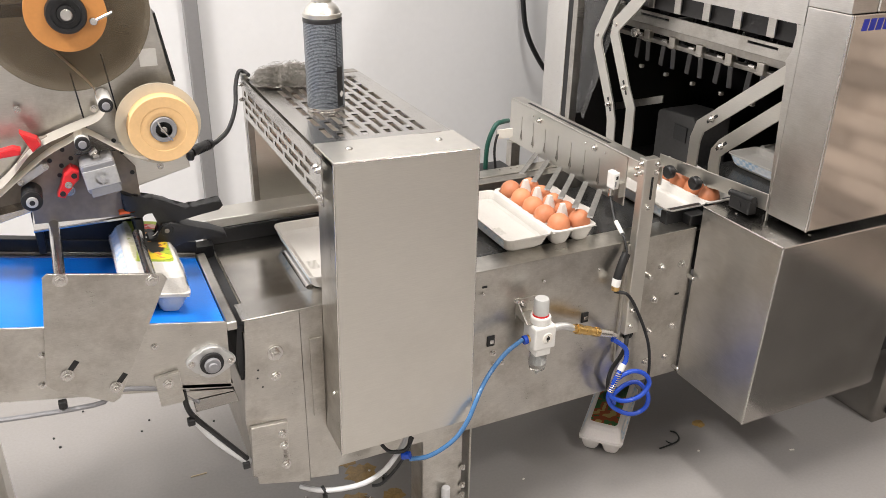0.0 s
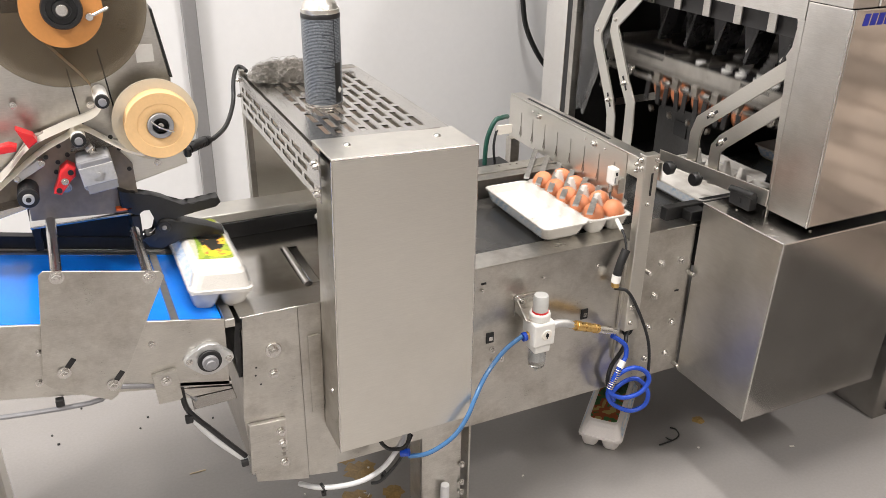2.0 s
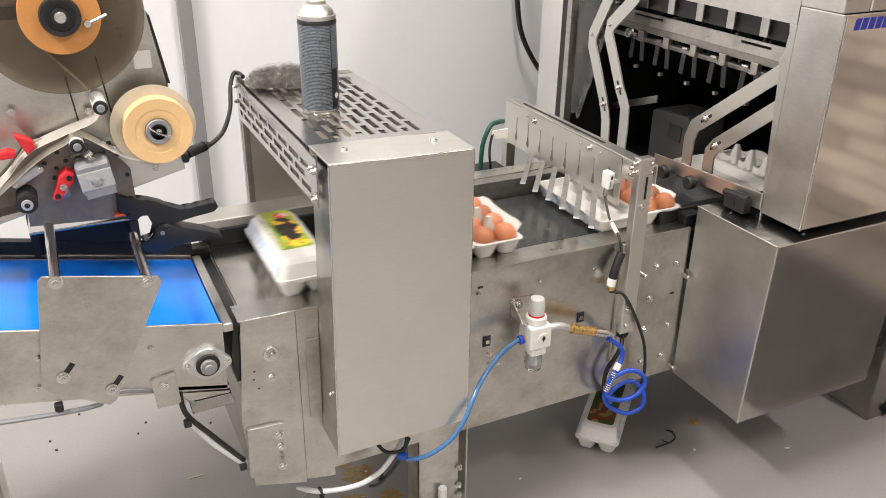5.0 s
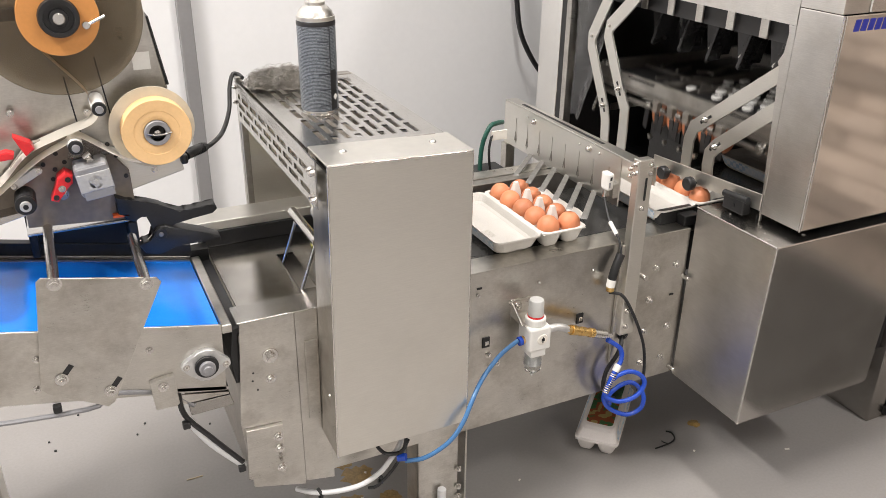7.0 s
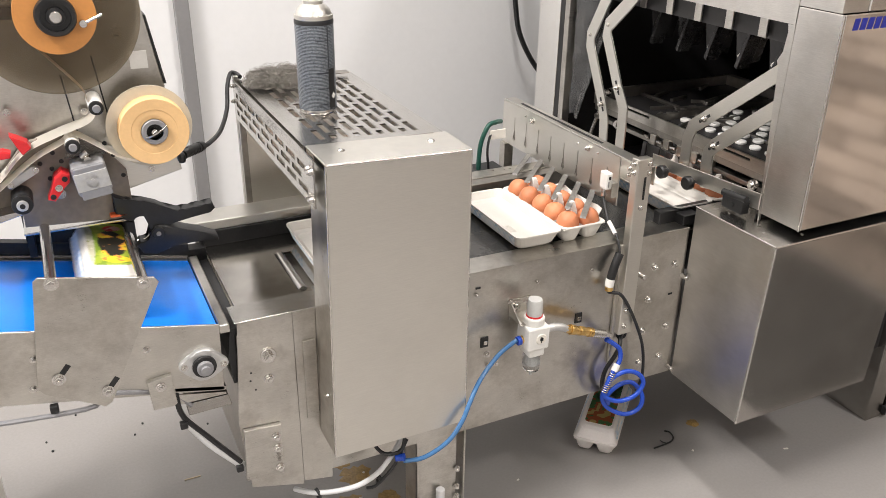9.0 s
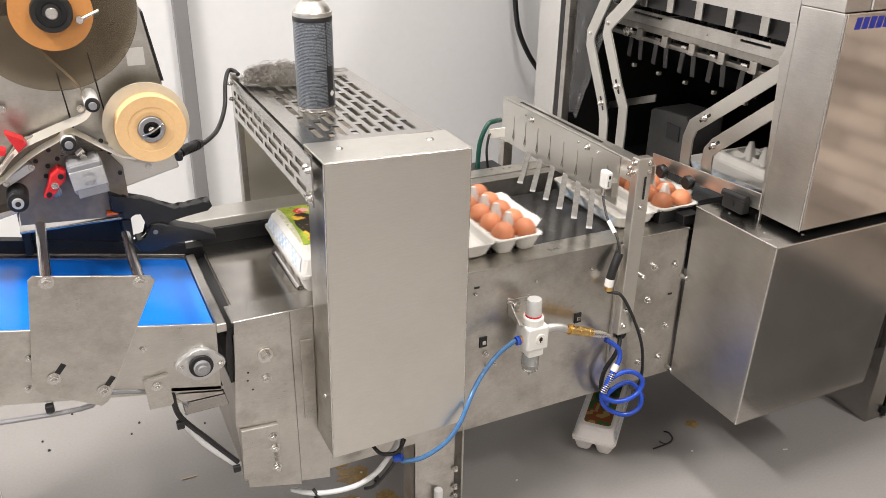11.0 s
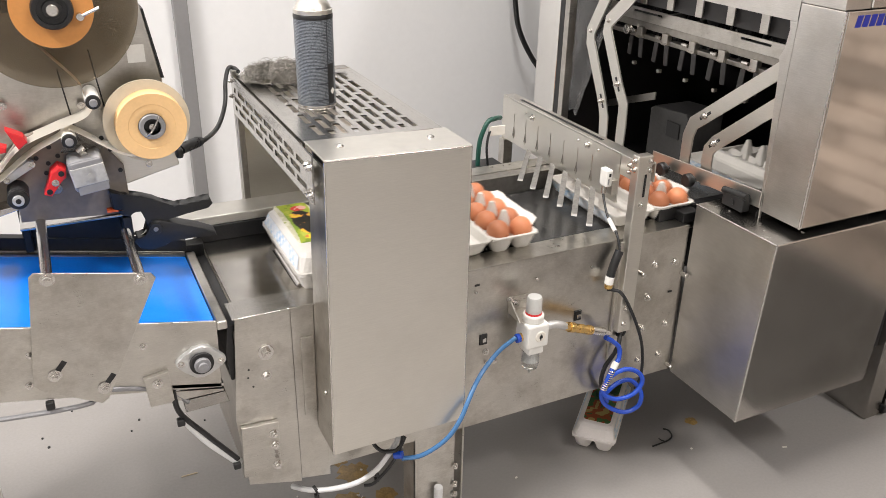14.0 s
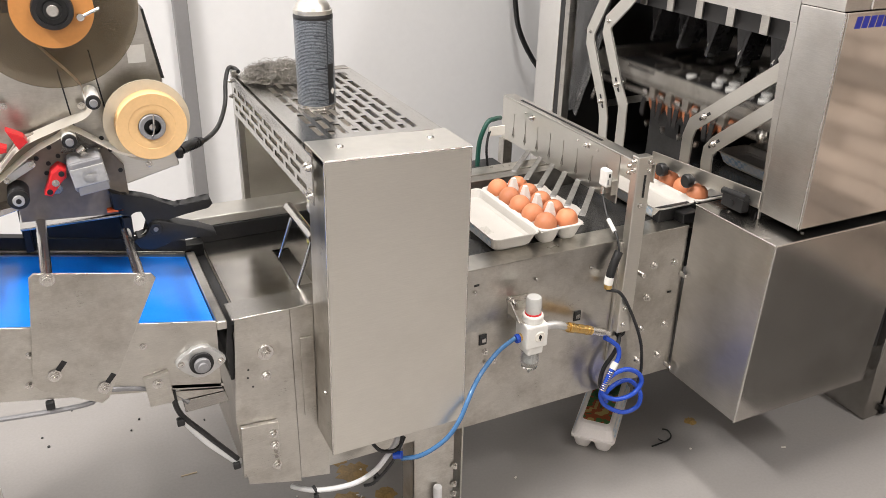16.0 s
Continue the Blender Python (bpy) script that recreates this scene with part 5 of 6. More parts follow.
bm = B(); box(bm, XH - .001, XH + .02, 1.722, 1.741, 0.6, 1.5, 0.001)
part("inner_post", bm, STEEL, pk)
rc = random.Random(12)
bm = B()
sheet = []
for a in range(19):
    u = a / 18
    z = 1.05 - .41 * u
    edge = 1.555 + .12 * u ** 1.4
    sheet.append([bm.verts.new((XH + .014 + .010 * math.sin(7 * v + 5 * u) * v * (1 - v) * 4 + rc.uniform(-.0022, .0022), 1.715 + (edge - 1.715) * v, z + rc.uniform(-.006, .006))) for v in (0, .12, .25, .4, .55, .7, .85, 1)])
for lo, hi in zip(sheet, sheet[1:]):
    for b in range(7):
        bm.faces.new((lo[b], lo[b + 1], hi[b + 1], hi[b]))
bmesh.ops.solidify(bm, geom=bm.faces[:], thickness=.0008)
part("plastic_curtain", bm, FILM, pk, "creased clear plastic curtain")
# inner shell, floor and front: near-black colour carries the shade inside
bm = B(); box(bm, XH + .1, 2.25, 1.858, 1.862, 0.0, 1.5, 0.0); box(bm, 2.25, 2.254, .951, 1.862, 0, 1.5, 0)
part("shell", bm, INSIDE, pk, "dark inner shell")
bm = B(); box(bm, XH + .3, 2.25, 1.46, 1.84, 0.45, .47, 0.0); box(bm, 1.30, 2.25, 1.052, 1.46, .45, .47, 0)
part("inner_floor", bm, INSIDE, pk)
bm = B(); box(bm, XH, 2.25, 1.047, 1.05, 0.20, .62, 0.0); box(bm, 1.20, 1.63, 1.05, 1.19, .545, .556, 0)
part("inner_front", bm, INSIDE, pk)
bm = B(); prism(bm, [(1.468, .48), (1.606, .48), (1.606, .655), (1.592, .664), (1.478, .672), (1.468, .66)], "x", 1.36, 1.47, .003)
cover = part("drive_cover", bm, COVER, pk, "dark drive cover")
bm = B(); box(bm, 1.357, 1.3598, 1.491, 1.538, .603, .642, .001)
part("cover_window", bm, BLACK, cover)
bm = B(); prism(bm, [(2.082, 0.504), (1.666, 0.653), (1.666, 0.673), (2.082, 0.526)], "x", 1.42, 1.424)
part("cross_strap", bm, STEEL, pk)
# sill with knobs and black catch
bm = B(); prism(bm, [(1.353, 0.621), (1.040, 0.633), (1.040, 0.666), (1.353, 0.647)], "x", XH - .006, XH - .003, .0008)
sill = part("sill", bm, STEEL_MATT, pk, "reflecting steel sill")
for y, kz in ((1.297, .626), (1.216, .629)):
    bm = B(); lathe(bm, [(.004, 0), (.004, .008), (.012, .009), (.0145, .012), (.0145, .022), (.012, .025), (0, .025)], (XH - .006, y, kz), (-1, 0, 0), 20)
    part("knob", bm, BLACK, sill, "black star knob", True)
    bm = B(); cyl(bm, (XH - .003, y - .016, .64), (XH + .008, y - .016, .64), .006, 6)
    part("nut", bm, CHROME, sill)
bm = B(); box(bm, XH - .027, XH - .007, 1.060, 1.114, .618, .647, .003); cyl(bm, (XH - .021, 1.057, .650), (XH - .021, 1.118, .645), .007, 16); cyl(bm, (XH - .027, 1.087, .632), (XH - .029, 1.087, .632), .006, 14)
part("door_catch", bm, BLACK, pk, "black plastic door catch")

# slotted links across the opening
def link(pts, w, name="slotted_link"):
    ln = [Vector((0, *p)) for p in pts]
    left, right = [], []
    for i, p in enumerate(ln):
        d = (ln[min(i + 1, len(ln) - 1)] - ln[max(i - 1, 0)]).normalized()
        nrm = Vector((0, -d.z, d.y))
        left.append(p + nrm * w), right.append(p - nrm * w)
    poly = [(v.y, v.z) for v in left + right[::-1]]
    bm = B(); prism(bm, poly, "x", XH + .005, XH + .009, .0008)
    return part(name, bm, STEEL_MATT, pk, "bent steel link")


for pts, k in (([(1.57, .97), (1.603, .912), (1.637, .851), (1.636, .826), (1.567, .701), (1.554, .665), (1.551, .61)], 4),
               ([(1.47, .98), (1.508, .941), (1.572, .885), (1.576, .862), (1.515, .753), (1.487, .712), (1.486, .665), (1.487, .61)], 4),
               ([(1.00, .935), (1.057, .891), (1.225, .759), (1.257, .735), (1.267, .705), (1.266, .62)], 2),
               ([(1.00, .869), (1.056, .823), (1.189, .713), (1.203, .695), (1.204, .668), (1.196, .62)], 2)):
    lk = link(pts, .0155 if k == 4 else .0142)
    y, z = pts[k]
    d = Vector((0, pts[k + 1][0] - pts[k - 1][0], pts[k + 1][1] - pts[k - 1][1])).normalized()
    ang = math.atan2(d.y, d.z)
    bm = B(); box(bm, XH + .0043, XH + .0049, -.003, .003, -.017, .017, .0002, Matrix.Translation((0, y, z)) @ Euler((-ang, 0, 0)).to_matrix().to_4x4())
    part("link_slot", bm, BLACK, lk)
    bolt("link_bolt", lk, (XH + .0048, y, z), (-1, 0, 0), .0055, .008)
    if k == 4:
        bolt("link_screw", lk, (XH + .005, pts[2][0], pts[2][1]), (-1, 0, 0), .004, .004)
# sign: plain blue bars in place of the maker's name
for i in range(7):
    bm = B(); prism(bm, [(1.197 + .0165 * i, .980), (1.209 + .0165 * i, .980), (1.212 + .0165 * i, .999), (1.200 + .0165 * i, .999)], "y", .9462, .9468)
    part("sign_bar", bm, NAVY, pk, "slanted blue sign bar")
# lower guard box and cabinet
pit = thing("lower_guard_box", "folded brushed steel guard box below the packer", "machine guard", (1.29, 1.04, .219))
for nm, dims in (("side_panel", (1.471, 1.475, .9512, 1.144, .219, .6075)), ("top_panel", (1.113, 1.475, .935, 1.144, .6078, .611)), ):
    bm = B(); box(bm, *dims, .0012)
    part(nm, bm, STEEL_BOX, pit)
# one folded sheet: light put into colour, front darker and side brighter
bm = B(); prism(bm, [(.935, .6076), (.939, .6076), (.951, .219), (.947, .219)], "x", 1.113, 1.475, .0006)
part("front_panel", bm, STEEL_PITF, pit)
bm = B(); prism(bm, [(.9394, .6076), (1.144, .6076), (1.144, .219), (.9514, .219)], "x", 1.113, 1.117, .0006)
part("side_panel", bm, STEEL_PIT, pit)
for x, y in ((1.147, 1.09), (1.155, 1.02), (1.2, .96)):
    bm = B(); cyl(bm, (x, y, .611), (x, y, .613), .003, 10)
    part("rivet", bm, CHROME, pit)
for p0, p1 in (((1.113, .9362, .609), (1.113, .9478, .219)), ((1.113, .9358, .6095), (1.475, .9358, .6095)), ((1.113, .936, .6095), (1.113, 1.144, .6095))):
    bm = B(); cyl(bm, p0, p1, .0021, 12)
    part("folded_edge", bm, CHROME, pit, "bright worn sheet edge", True)
bm = B(); cyl(bm, (XH + .001, .948, .626), (XH + .001, .948, 1.006), .0022, 12)
part("folded_edge", bm, CHROME, pk, "bright worn sheet edge", True)
cab = thing("base_cabinet", "steel base cabinet of the packing machine", "cabinet", (1.8, 1.2, 0))
# steel darkened in colour to dim the cabinet
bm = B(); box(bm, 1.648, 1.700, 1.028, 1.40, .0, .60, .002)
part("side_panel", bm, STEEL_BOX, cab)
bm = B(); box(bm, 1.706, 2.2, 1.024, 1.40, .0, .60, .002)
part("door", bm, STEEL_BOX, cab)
bm = B(); box(bm, 1.698, 1.708, 1.016, 1.03, .01, .03, .002)
part("black_hinge", bm, BLACK, cab)

# moving pick-up head
HX, HY, HZ = 1.255, 1.44, 0.90
UP = -0.012
head = thing("pickup_head", "pick-up head with a steel bar and finger grippers", "machine head")
def hb(bm, x0, x1, y0, y1, z0, z1, bev=.0012):
    return box(bm, x0 - HX, x1 - HX, y0 - HY, y1 - HY, z0 - HZ, z1 - HZ, bev)
bm = B(); punched(bm, 1.09 - HY, 1.70 - HY, .897 - HZ, .925 - HZ, [(1.16 - HY, 1.24 - HY, .914 - HZ, .919 - HZ), (1.48 - HY, 1.58 - HY, .914 - HZ, .919 - HZ)], "x", -.004, 0)
part("front_bar", bm, STEEL, head, "bright steel front bar")
bm = B(); hb(bm, 1.256, 1.275, 1.09, 1.70, .858, .868); hb(bm, 1.256, 1.27, 1.09, 1.70, .88, .896)
part("gripper_rail", bm, STEEL_DARK, head)
bm = B(); hb(bm, 1.256, 1.70, 1.09, 1.70, .896, .904)
part("head_plate", bm, INSIDE, head, "black head plate")
bm = B(); hb(bm, 1.68, 1.70, 1.09, 1.70, .904, .93); hb(bm, 1.26, 1.70, 1.69, 1.70, .904, .93); hb(bm, 1.26, 1.70, 1.48, 1.488, .904, .92); hb(bm, 1.39, 1.40, 1.10, 1.69, .904, .912)
part("plate_frame", bm, STEEL_DARK, head)
LANES = [1.174 + .0886 * i for i in range(5)]
grippers = []
for y in LANES:
    bm = B(); hb(bm, 1.248, 1.262, HY - .010, HY + .010, .858, .884, .002); hb(bm, 1.246, 1.252, HY - .011, HY + .011, .860, .864, .001)
    g = part("gripper", bm, STEEL, head)
    g.matrix_basis = Matrix.Translation((0, y - HY, 0))
    grippers.append(g)
    bm = B(); cyl(bm, (1.248 - HX, .012, .872 - HZ), (1.248 - HX, .028, .872 - HZ), .004, 8)
    part("gripper_pin", bm, CHROME, g)
    for d in (-1, 1):
        bm = B(); box(bm, -.002, .002, -.007, .007, -.044, .0, .0018, Matrix.Translation((1.243 - HX, .017 * d, .862 - HZ)) @ Euler((radians(5 * d), 0, 0)).to_matrix().to_4x4())
        part("gripper_finger", bm, INSIDE, g)
    bm = B(); box(bm, -.006, .004, -.004, .004, -.008, .0, .0015, Matrix.Translation((1.246 - HX, 0, .806 - HZ)))
    part("finger_tip", bm, STEEL, g)
    for d in (0, 1):
        bm = B(); box(bm, -.004, .004, -.007, .007, -.055, .0, .002, Matrix.Translation((1.36 + .07 * d - HX, 0, .895 - HZ)))
        part("gripper_finger", bm, BLACK, g)
for y0, n in ((1.190, 6), (1.234, 6), (1.277, 6), (1.330, 5), (1.372, 4), (1.456, 1), (1.496, 1)):
    for k in range(n):
        x, y = 1.340 + .041 * k, y0 + .032 * k
        bm = B(); cyl(bm, (x - HX, y - HY, .904 - HZ), (x - HX, y - HY, .911 - HZ), .0125, 18, bev=.002)
        part("suction_cap", bm, WHITE, head, "white round cap")
for k in range(26):
    y, x = 1.42 + .27 * rng.random(), 1.28 + .36 * rng.random()
    bm = B(); box(bm, -.03, .03, -.004, .004, 0, .008, .001, Matrix.Translation((x - HX, y - HY, .904 - HZ)) @ Euler((0, 0, rng.uniform(-.6, .6))).to_matrix().to_4x4())
    part("lever_link", bm, STEEL_DARK, head)

bm = B(); cyl(bm, (1.262 - HX, 1.665 - HY, .93 - HZ), (1.262 - HX, 1.72 - HY, .80 - HZ), .005, 12); lathe(bm, [(0, -.012), (.009, -.008), (.012, 0), (.009, .008), (0, .012)], (1.262 - HX, 1.665 - HY, .93 - HZ), (1, 0, 0), 16)
part("guide_rod", bm, CHROME, head, "bright guide rod with a ball end", True)
for y in (1.585, 1.135):
    bm = B(); cyl(bm, (-.004, y - HY, .872 - HZ), (-.016, y - HY, .872 - HZ), .011, 20, bev=.002); cyl(bm, (-.016, y - HY, .872 - HZ), (-.02, y - HY, .872 - HZ), .006, 6)
    part("end_nut", bm, CHROME, head)

# brown stack beside the packer, mirrored in its front
stack = thing("carton_stack", "stack of flat brown cardboard bundles on the floor", "cardboard stack", (2.7, -0.4, 0))
rs = random.Random(4)
for lev in range(17):
    y = -1.9 - .15 * (lev % 2)
    while y < .60:
        w = min(.30, .66 - y)
        dx = rs.uniform(-.012, .012)
        bm = B(); box(bm, 2.2 + dx, 3.0 + dx, y + .005, y + w - .005, .002 + .068 * lev, .062 + .068 * lev, .006)
        part("bundle", bm, BOARD, stack)
        y += w

# added dark sheet, out of view: stands for shaded floor mirrored in the guard box
bm = B(); box(bm, 1.42, 2.16, -0.6, 0.76, 0.0006, 0.012, 0.003)
solid("floor_mat", bm, FLOOR_SHADE, "dark sheet added on the floor before the packer in place of shade", "floor mat")

# ---- small stuff behind the line ----
bx = thing("hose_box", "black box with red ends and a green hose behind the line", "valve box", (0.88, 1.62, 0.5))
bm = B(); box(bm, .84, .93, 1.56, 1.64, .50, .572, .004)
part("box_body", bm, BLACK, bx)
bm = B(); box(bm, .842, .86, 1.552, 1.562, .565, .580, .003); box(bm, .905, .922, 1.552, 1.562, .55, .565, .003)
part("red_tab", bm, RED, bx)
bm = B(); tube(bm, [(.868, 1.60, .57), (.872, 1.60, .63), (.89, 1.60, .672), (.915, 1.61, .676), (.94, 1.63, .67)], .0055, 10); 
part("green_hose", bm, GREEN, bx, smooth=True)
bm = B(); tube(bm, [(.89, 1.59, .57), (.885, 1.59, .62), (.90, 1.60, .655), (.93, 1.61, .655)], .003, 8)
part("black_wire", bm, BLACK, bx, smooth=True)
bm = B(); box(bm, .893, .935, 1.596, 1.6, .640, .662, .0005)
part("paper_tag", bm, PAPER, bx, "white paper tag")
bm = B(); tube(bm, [(1.32, 2.28, 1.5), (1.325, 2.27, 1.0), (1.335, 2.26, .83), (1.36, 2.26, .72), (1.43, 2.26, .61), (1.50, 2.26, .56)], .008, 12)
solid("wall_cable", bm, BLACK, "thick black cable hanging before the wall", "cable", smooth=True)

# ---- litter on the floor ----
bm = B(); tube(bm, [(1.112, 1.158, .004), (1.157, 1.160, .004), (1.175, 1.168, .006), (1.183, 1.189, .004), (1.175, 1.199, .004)], .0019, 8)
tube(bm, [(1.150, 1.160, .004), (1.139, 1.161, .01), (1.141, 1.172, .006)], .0014, 6)
solid("wire_scrap", bm, BLACK, "bent scrap of black wire on the floor", "wire scrap", smooth=True)
def blot(cx, cy, r, seed):
    bm = B()
    rg = random.Random(seed)
    n = 22
    ring = [bm.verts.new((cx + r * (0.75 + .5 * rg.random()) * math.cos(6.283 * i / n), cy + r * (0.75 + .5 * rg.random()) * math.sin(6.283 * i / n), .0006)) for i in range(n)]
    mid = bm.verts.new((cx, cy, .0025))
    for i in range(n):
        bm.faces.new((ring[i], ring[(i + 1) % n], mid))
    return bm


for x, y, r, s in ((.46, 1.36, .035, 1), (.42, 1.28, .03, 2), (.50, 1.27, .022, 3), (.44, 1.42, .025, 4), (1.259, 1.199, .014, 5)):
    solid("yolk_stain", blot(x, y, r, s), YOLK, "dried egg yolk stain on the floor", "stain", "yolk stains")
rg = random.Random(9)
bm = B()
for k in range(46):
    if k < 26:
        x, y = rg.uniform(.3, .62), rg.uniform(1.15, 1.5)
    else:
        x, y = rg.uniform(-.35, 1.5), rg.uniform(1.0, 2.1)
    box(bm, -.004, .004, -.0015, .0015, .0, .002, 0, Matrix.Translation((x, y, .0005)) @ Euler((0, 0, rg.uniform(0, 6))).to_matrix().to_4x4() @ Matrix.Diagonal((rg.uniform(.3, 1.4), rg.uniform(.5, 1.6), 1, 1)))
solid("shell_crumbs", bm, SHELL, "white eggshell crumbs scattered on the floor", "crumbs", kind="stuff")
bm = B()
for k in range(14):
    cyl(bm, (x := rg.uniform(-.3, .3), y := rg.uniform(1.4, 2.1), .0003), (x, y, .003), rg.uniform(.002, .004), 7)
solid("dirt_specks", bm, BLACK, "dark specks of dirt on the floor", "dirt", kind="stuff")
bm = B(); box(bm, .118, .152, 1.50, 1.5035, .0, .002, .0005)
solid("straw_scrap", bm, TANPAPER, "thin straw scrap on the floor", "scrap")

# ---- egg cartons ----
def rrect(w, l, r, seg=3):
    pts = []
    for cx, cy, a0 in ((w - r, l - r, 0), (-w + r, l - r, 90), (-w + r, -l + r, 180), (w - r, -l + r, 270)):
        for k in range(seg + 1):
            a = radians(a0 + 90 * k / seg)
            pts.append((cx + r * math.cos(a), cy + r * math.sin(a)))
    return pts


def loft(bm, loops, cap_first=False, cap_last=False):
    rings = [[bm.verts.new(p) for p in lp] for lp in loops]
    for a, b in zip(rings, rings[1:]):
        for i in range(len(a)):
            j = (i + 1) % len(a)
            bm.faces.new((a[i], a[j], b[j], b[i]))
    if cap_first:
        bm.faces.new(rings[0][::-1])
    if cap_last:
        bm.faces.new(rings[-1])


PITCH, ROW = 0.0445, 0.022
EGGY = [(-2 + i) * PITCH for i in range(5)]


CS = 1.05


def tray_mesh():
    """A moulded sheet with ten rounded cups."""
    bm = B()
    nx, ny = 22, 54
    def height(x, y):
        d = min((abs(x - sx * .0222) ** 3 + abs(y - c) ** 3) ** (1 / 3) for sx in (-1, 1) for c in EGGY)
        u = min(1, max(0, (d - .0125) / .0105))
        return .0290 * u ** 1.5
    lo, hi = [], []
    for i in range(nx + 1):
        for j in range(ny + 1):
            x, y = -.0452 + .0904 * i / nx, -.1130 + .2260 * j / ny
            z = height(x, y)
            lo.append(bm.verts.new((x, y, z))), hi.append(bm.verts.new((x * .985, y * .99, min(z + .0024, .0297))))
    w = ny + 1
    for i in range(nx):
        for j in range(ny):
            q = (i * w + j, (i + 1) * w + j, (i + 1) * w + j + 1, i * w + j + 1)
            bm.faces.new([hi[k] for k in q]), bm.faces.new([lo[k] for k in q[::-1]])
    edge = [i * w for i in range(nx)] + [nx * w + j for j in range(ny)] + [i * w + ny for i in range(nx, 0, -1)] + list(range(ny, 0, -1))
    for a, b in zip(edge, edge[1:] + edge[:1]):
        bm.faces.new((lo[a], lo[b], hi[b], hi[a]))
    return bm


def cone_mesh():
    bm = B()
    loft(bm, [[(u, v, 0) for u, v in rrect(.0125, .012, .004)], [(.8 * u, .8 * v, .024) for u, v in rrect(.0105, .0095, .004)], [(.45 * u, .45 * v, .041) for u, v in rrect(.009, .009, .004)]], True, True)
    me = bpy.data.meshes.new("divider")
    bmesh.ops.scale(bm, vec=(CS, CS, CS), verts=bm.verts[:])
    bm.to_mesh(me)
    bm.free()
    me.materials.append(PULP)
    return me


CONE = cone_mesh()


def carton(label, group, print_mat, shift=.020, margin=.034):
    t = thing("egg_carton", label, "egg carton", group=group)
    part("tray", tray_mesh(), PULP, t, "white pulp tray with ten cups", True)
    bm = B()
    loft(bm, [[(u, v, .0280) for u, v in rrect(.0445, .1125, .012)], [(u, v, .0300) for u, v in rrect(.0475, .1155, .012)], [(u, v, .0320) for u, v in rrect(.0475, .1155, .012)], [(u, v, .0320) for u, v in rrect(.0415, .1095, .014)], [(u, v, .0280) for u, v in rrect(.0415, .1095, .014)], [(u, v, .0280) for u, v in rrect(.0445, .1125, .012)]])
    part("rim", bm, PULP, t)
    for k in range(4):
        dv = new("divider", CONE)
        dv.parent, dv.location = t, (0, (EGGY[k] + EGGY[k + 1]) / 2, .021)
    bm = B()
    prism(bm, [(-.088, 0), (.088, 0), (.072, .022), (.055, .024), (.03, .021), (-.03, .021), (-.055, .024), (-.072, .022)], "z", -.0008, .0008)
    bmesh.ops.transform(bm, matrix=Euler((0, 0, radians(-90))).to_matrix().to_4x4(), verts=bm.verts[:])
    flap = part("locking_flap", bm, PULP, t)
    flap.matrix_basis = pose(.0445, 0, .0310, 0, -98, 0)
    # lid, drawn closed with its hinge at the origin
    bm = B()
    W, L = .0475, .1155
    loft(bm, [[(W + u, v, .0015) for u, v in rrect(W - .003, L - .003, .012)], [(W + u, v, .0) for u, v in rrect(W, L, .012)], [(W + u, v, .003) for u, v in rrect(W, L, .012)], [(W + u, v, .004) for u, v in rrect(W - .003, L - .003, .012)],
              [(W + u, v, .027) for u, v in rrect(W - .009, L - .011, .014)], [(W + u, v, .0335) for u, v in rrect(W - .014, L - .018, .014)], [(W + u, v, .0345) for u, v in rrect(W - .018, L - .023, .014)]], False, True)
    loft(bm, [[(W + u, v, .0015) for u, v in rrect(W - .003, L - .003, .012)], [(W + u, v, .015) for u, v in rrect(W - .009, L - .011, .014)], [(W + u, v, .0190) for u, v in rrect(W - .015, L - .019, .014)]], False, True)
    lid = part("lid", bm, PULP, t, "white pulp lid")
    lid.location = (-.0475, 0, .0320)
    bm = B()
    loft(bm, [[(W + u, v + shift, .0346) for u, v in rrect(W - .0185, L - margin, .008)], [(W + u, v + shift, .0351) for u, v in rrect(W - .019, L - margin - .0005, .008)]], False, True)
    p1 = part("printed_top", bm, print_mat, None, "printed picture on the lid")
    p1.parent = lid
    for s in (-1, 1):
        bm = B()
        q = [(W + s * (W - .0026), -L + .016, .0055), (W + s * (W - .0026), L - .016, .0055), (W + s * (W - .0085), L - .024, .0265), (W + s * (W - .0085), -L + .024, .0265)]
        bm.faces.new([bm.verts.new((a + s * .0009, b, c)) for a, b, c in q])
        bm.faces.new([bm.verts.new((a + s * .0002, b, c)) for a, b, c in q])
        p2 = part("printed_side", bm, GINGHAM, None, "blue gingham print")
        p2.parent = lid
    bm = B()
    for k in range(9):
        box(bm, W + .012, W + .028, -.052 + .0035 * k, -.0505 + .0035 * k + .001 * (k % 2), .0183, .0189, 0)
    for k in range(3):
        box(bm, W + .031 + .003 * k, W + .0325 + .003 * k, -.055, -.02 - .006 * k, .0183, .0189, 0)
    p3 = part("stamped_code", bm, PULP_GREY, None, "faint grey stamped bars")
    p3.parent = lid
    for ob in t.children_recursive:
        if ob.data is not CONE:
            ob.data.transform(Matrix.Diagonal((CS, CS, CS * (.9 if ob == lid or ob.parent == lid else 1), 1)))
        ob.location *= CS
    return t, lid, flap


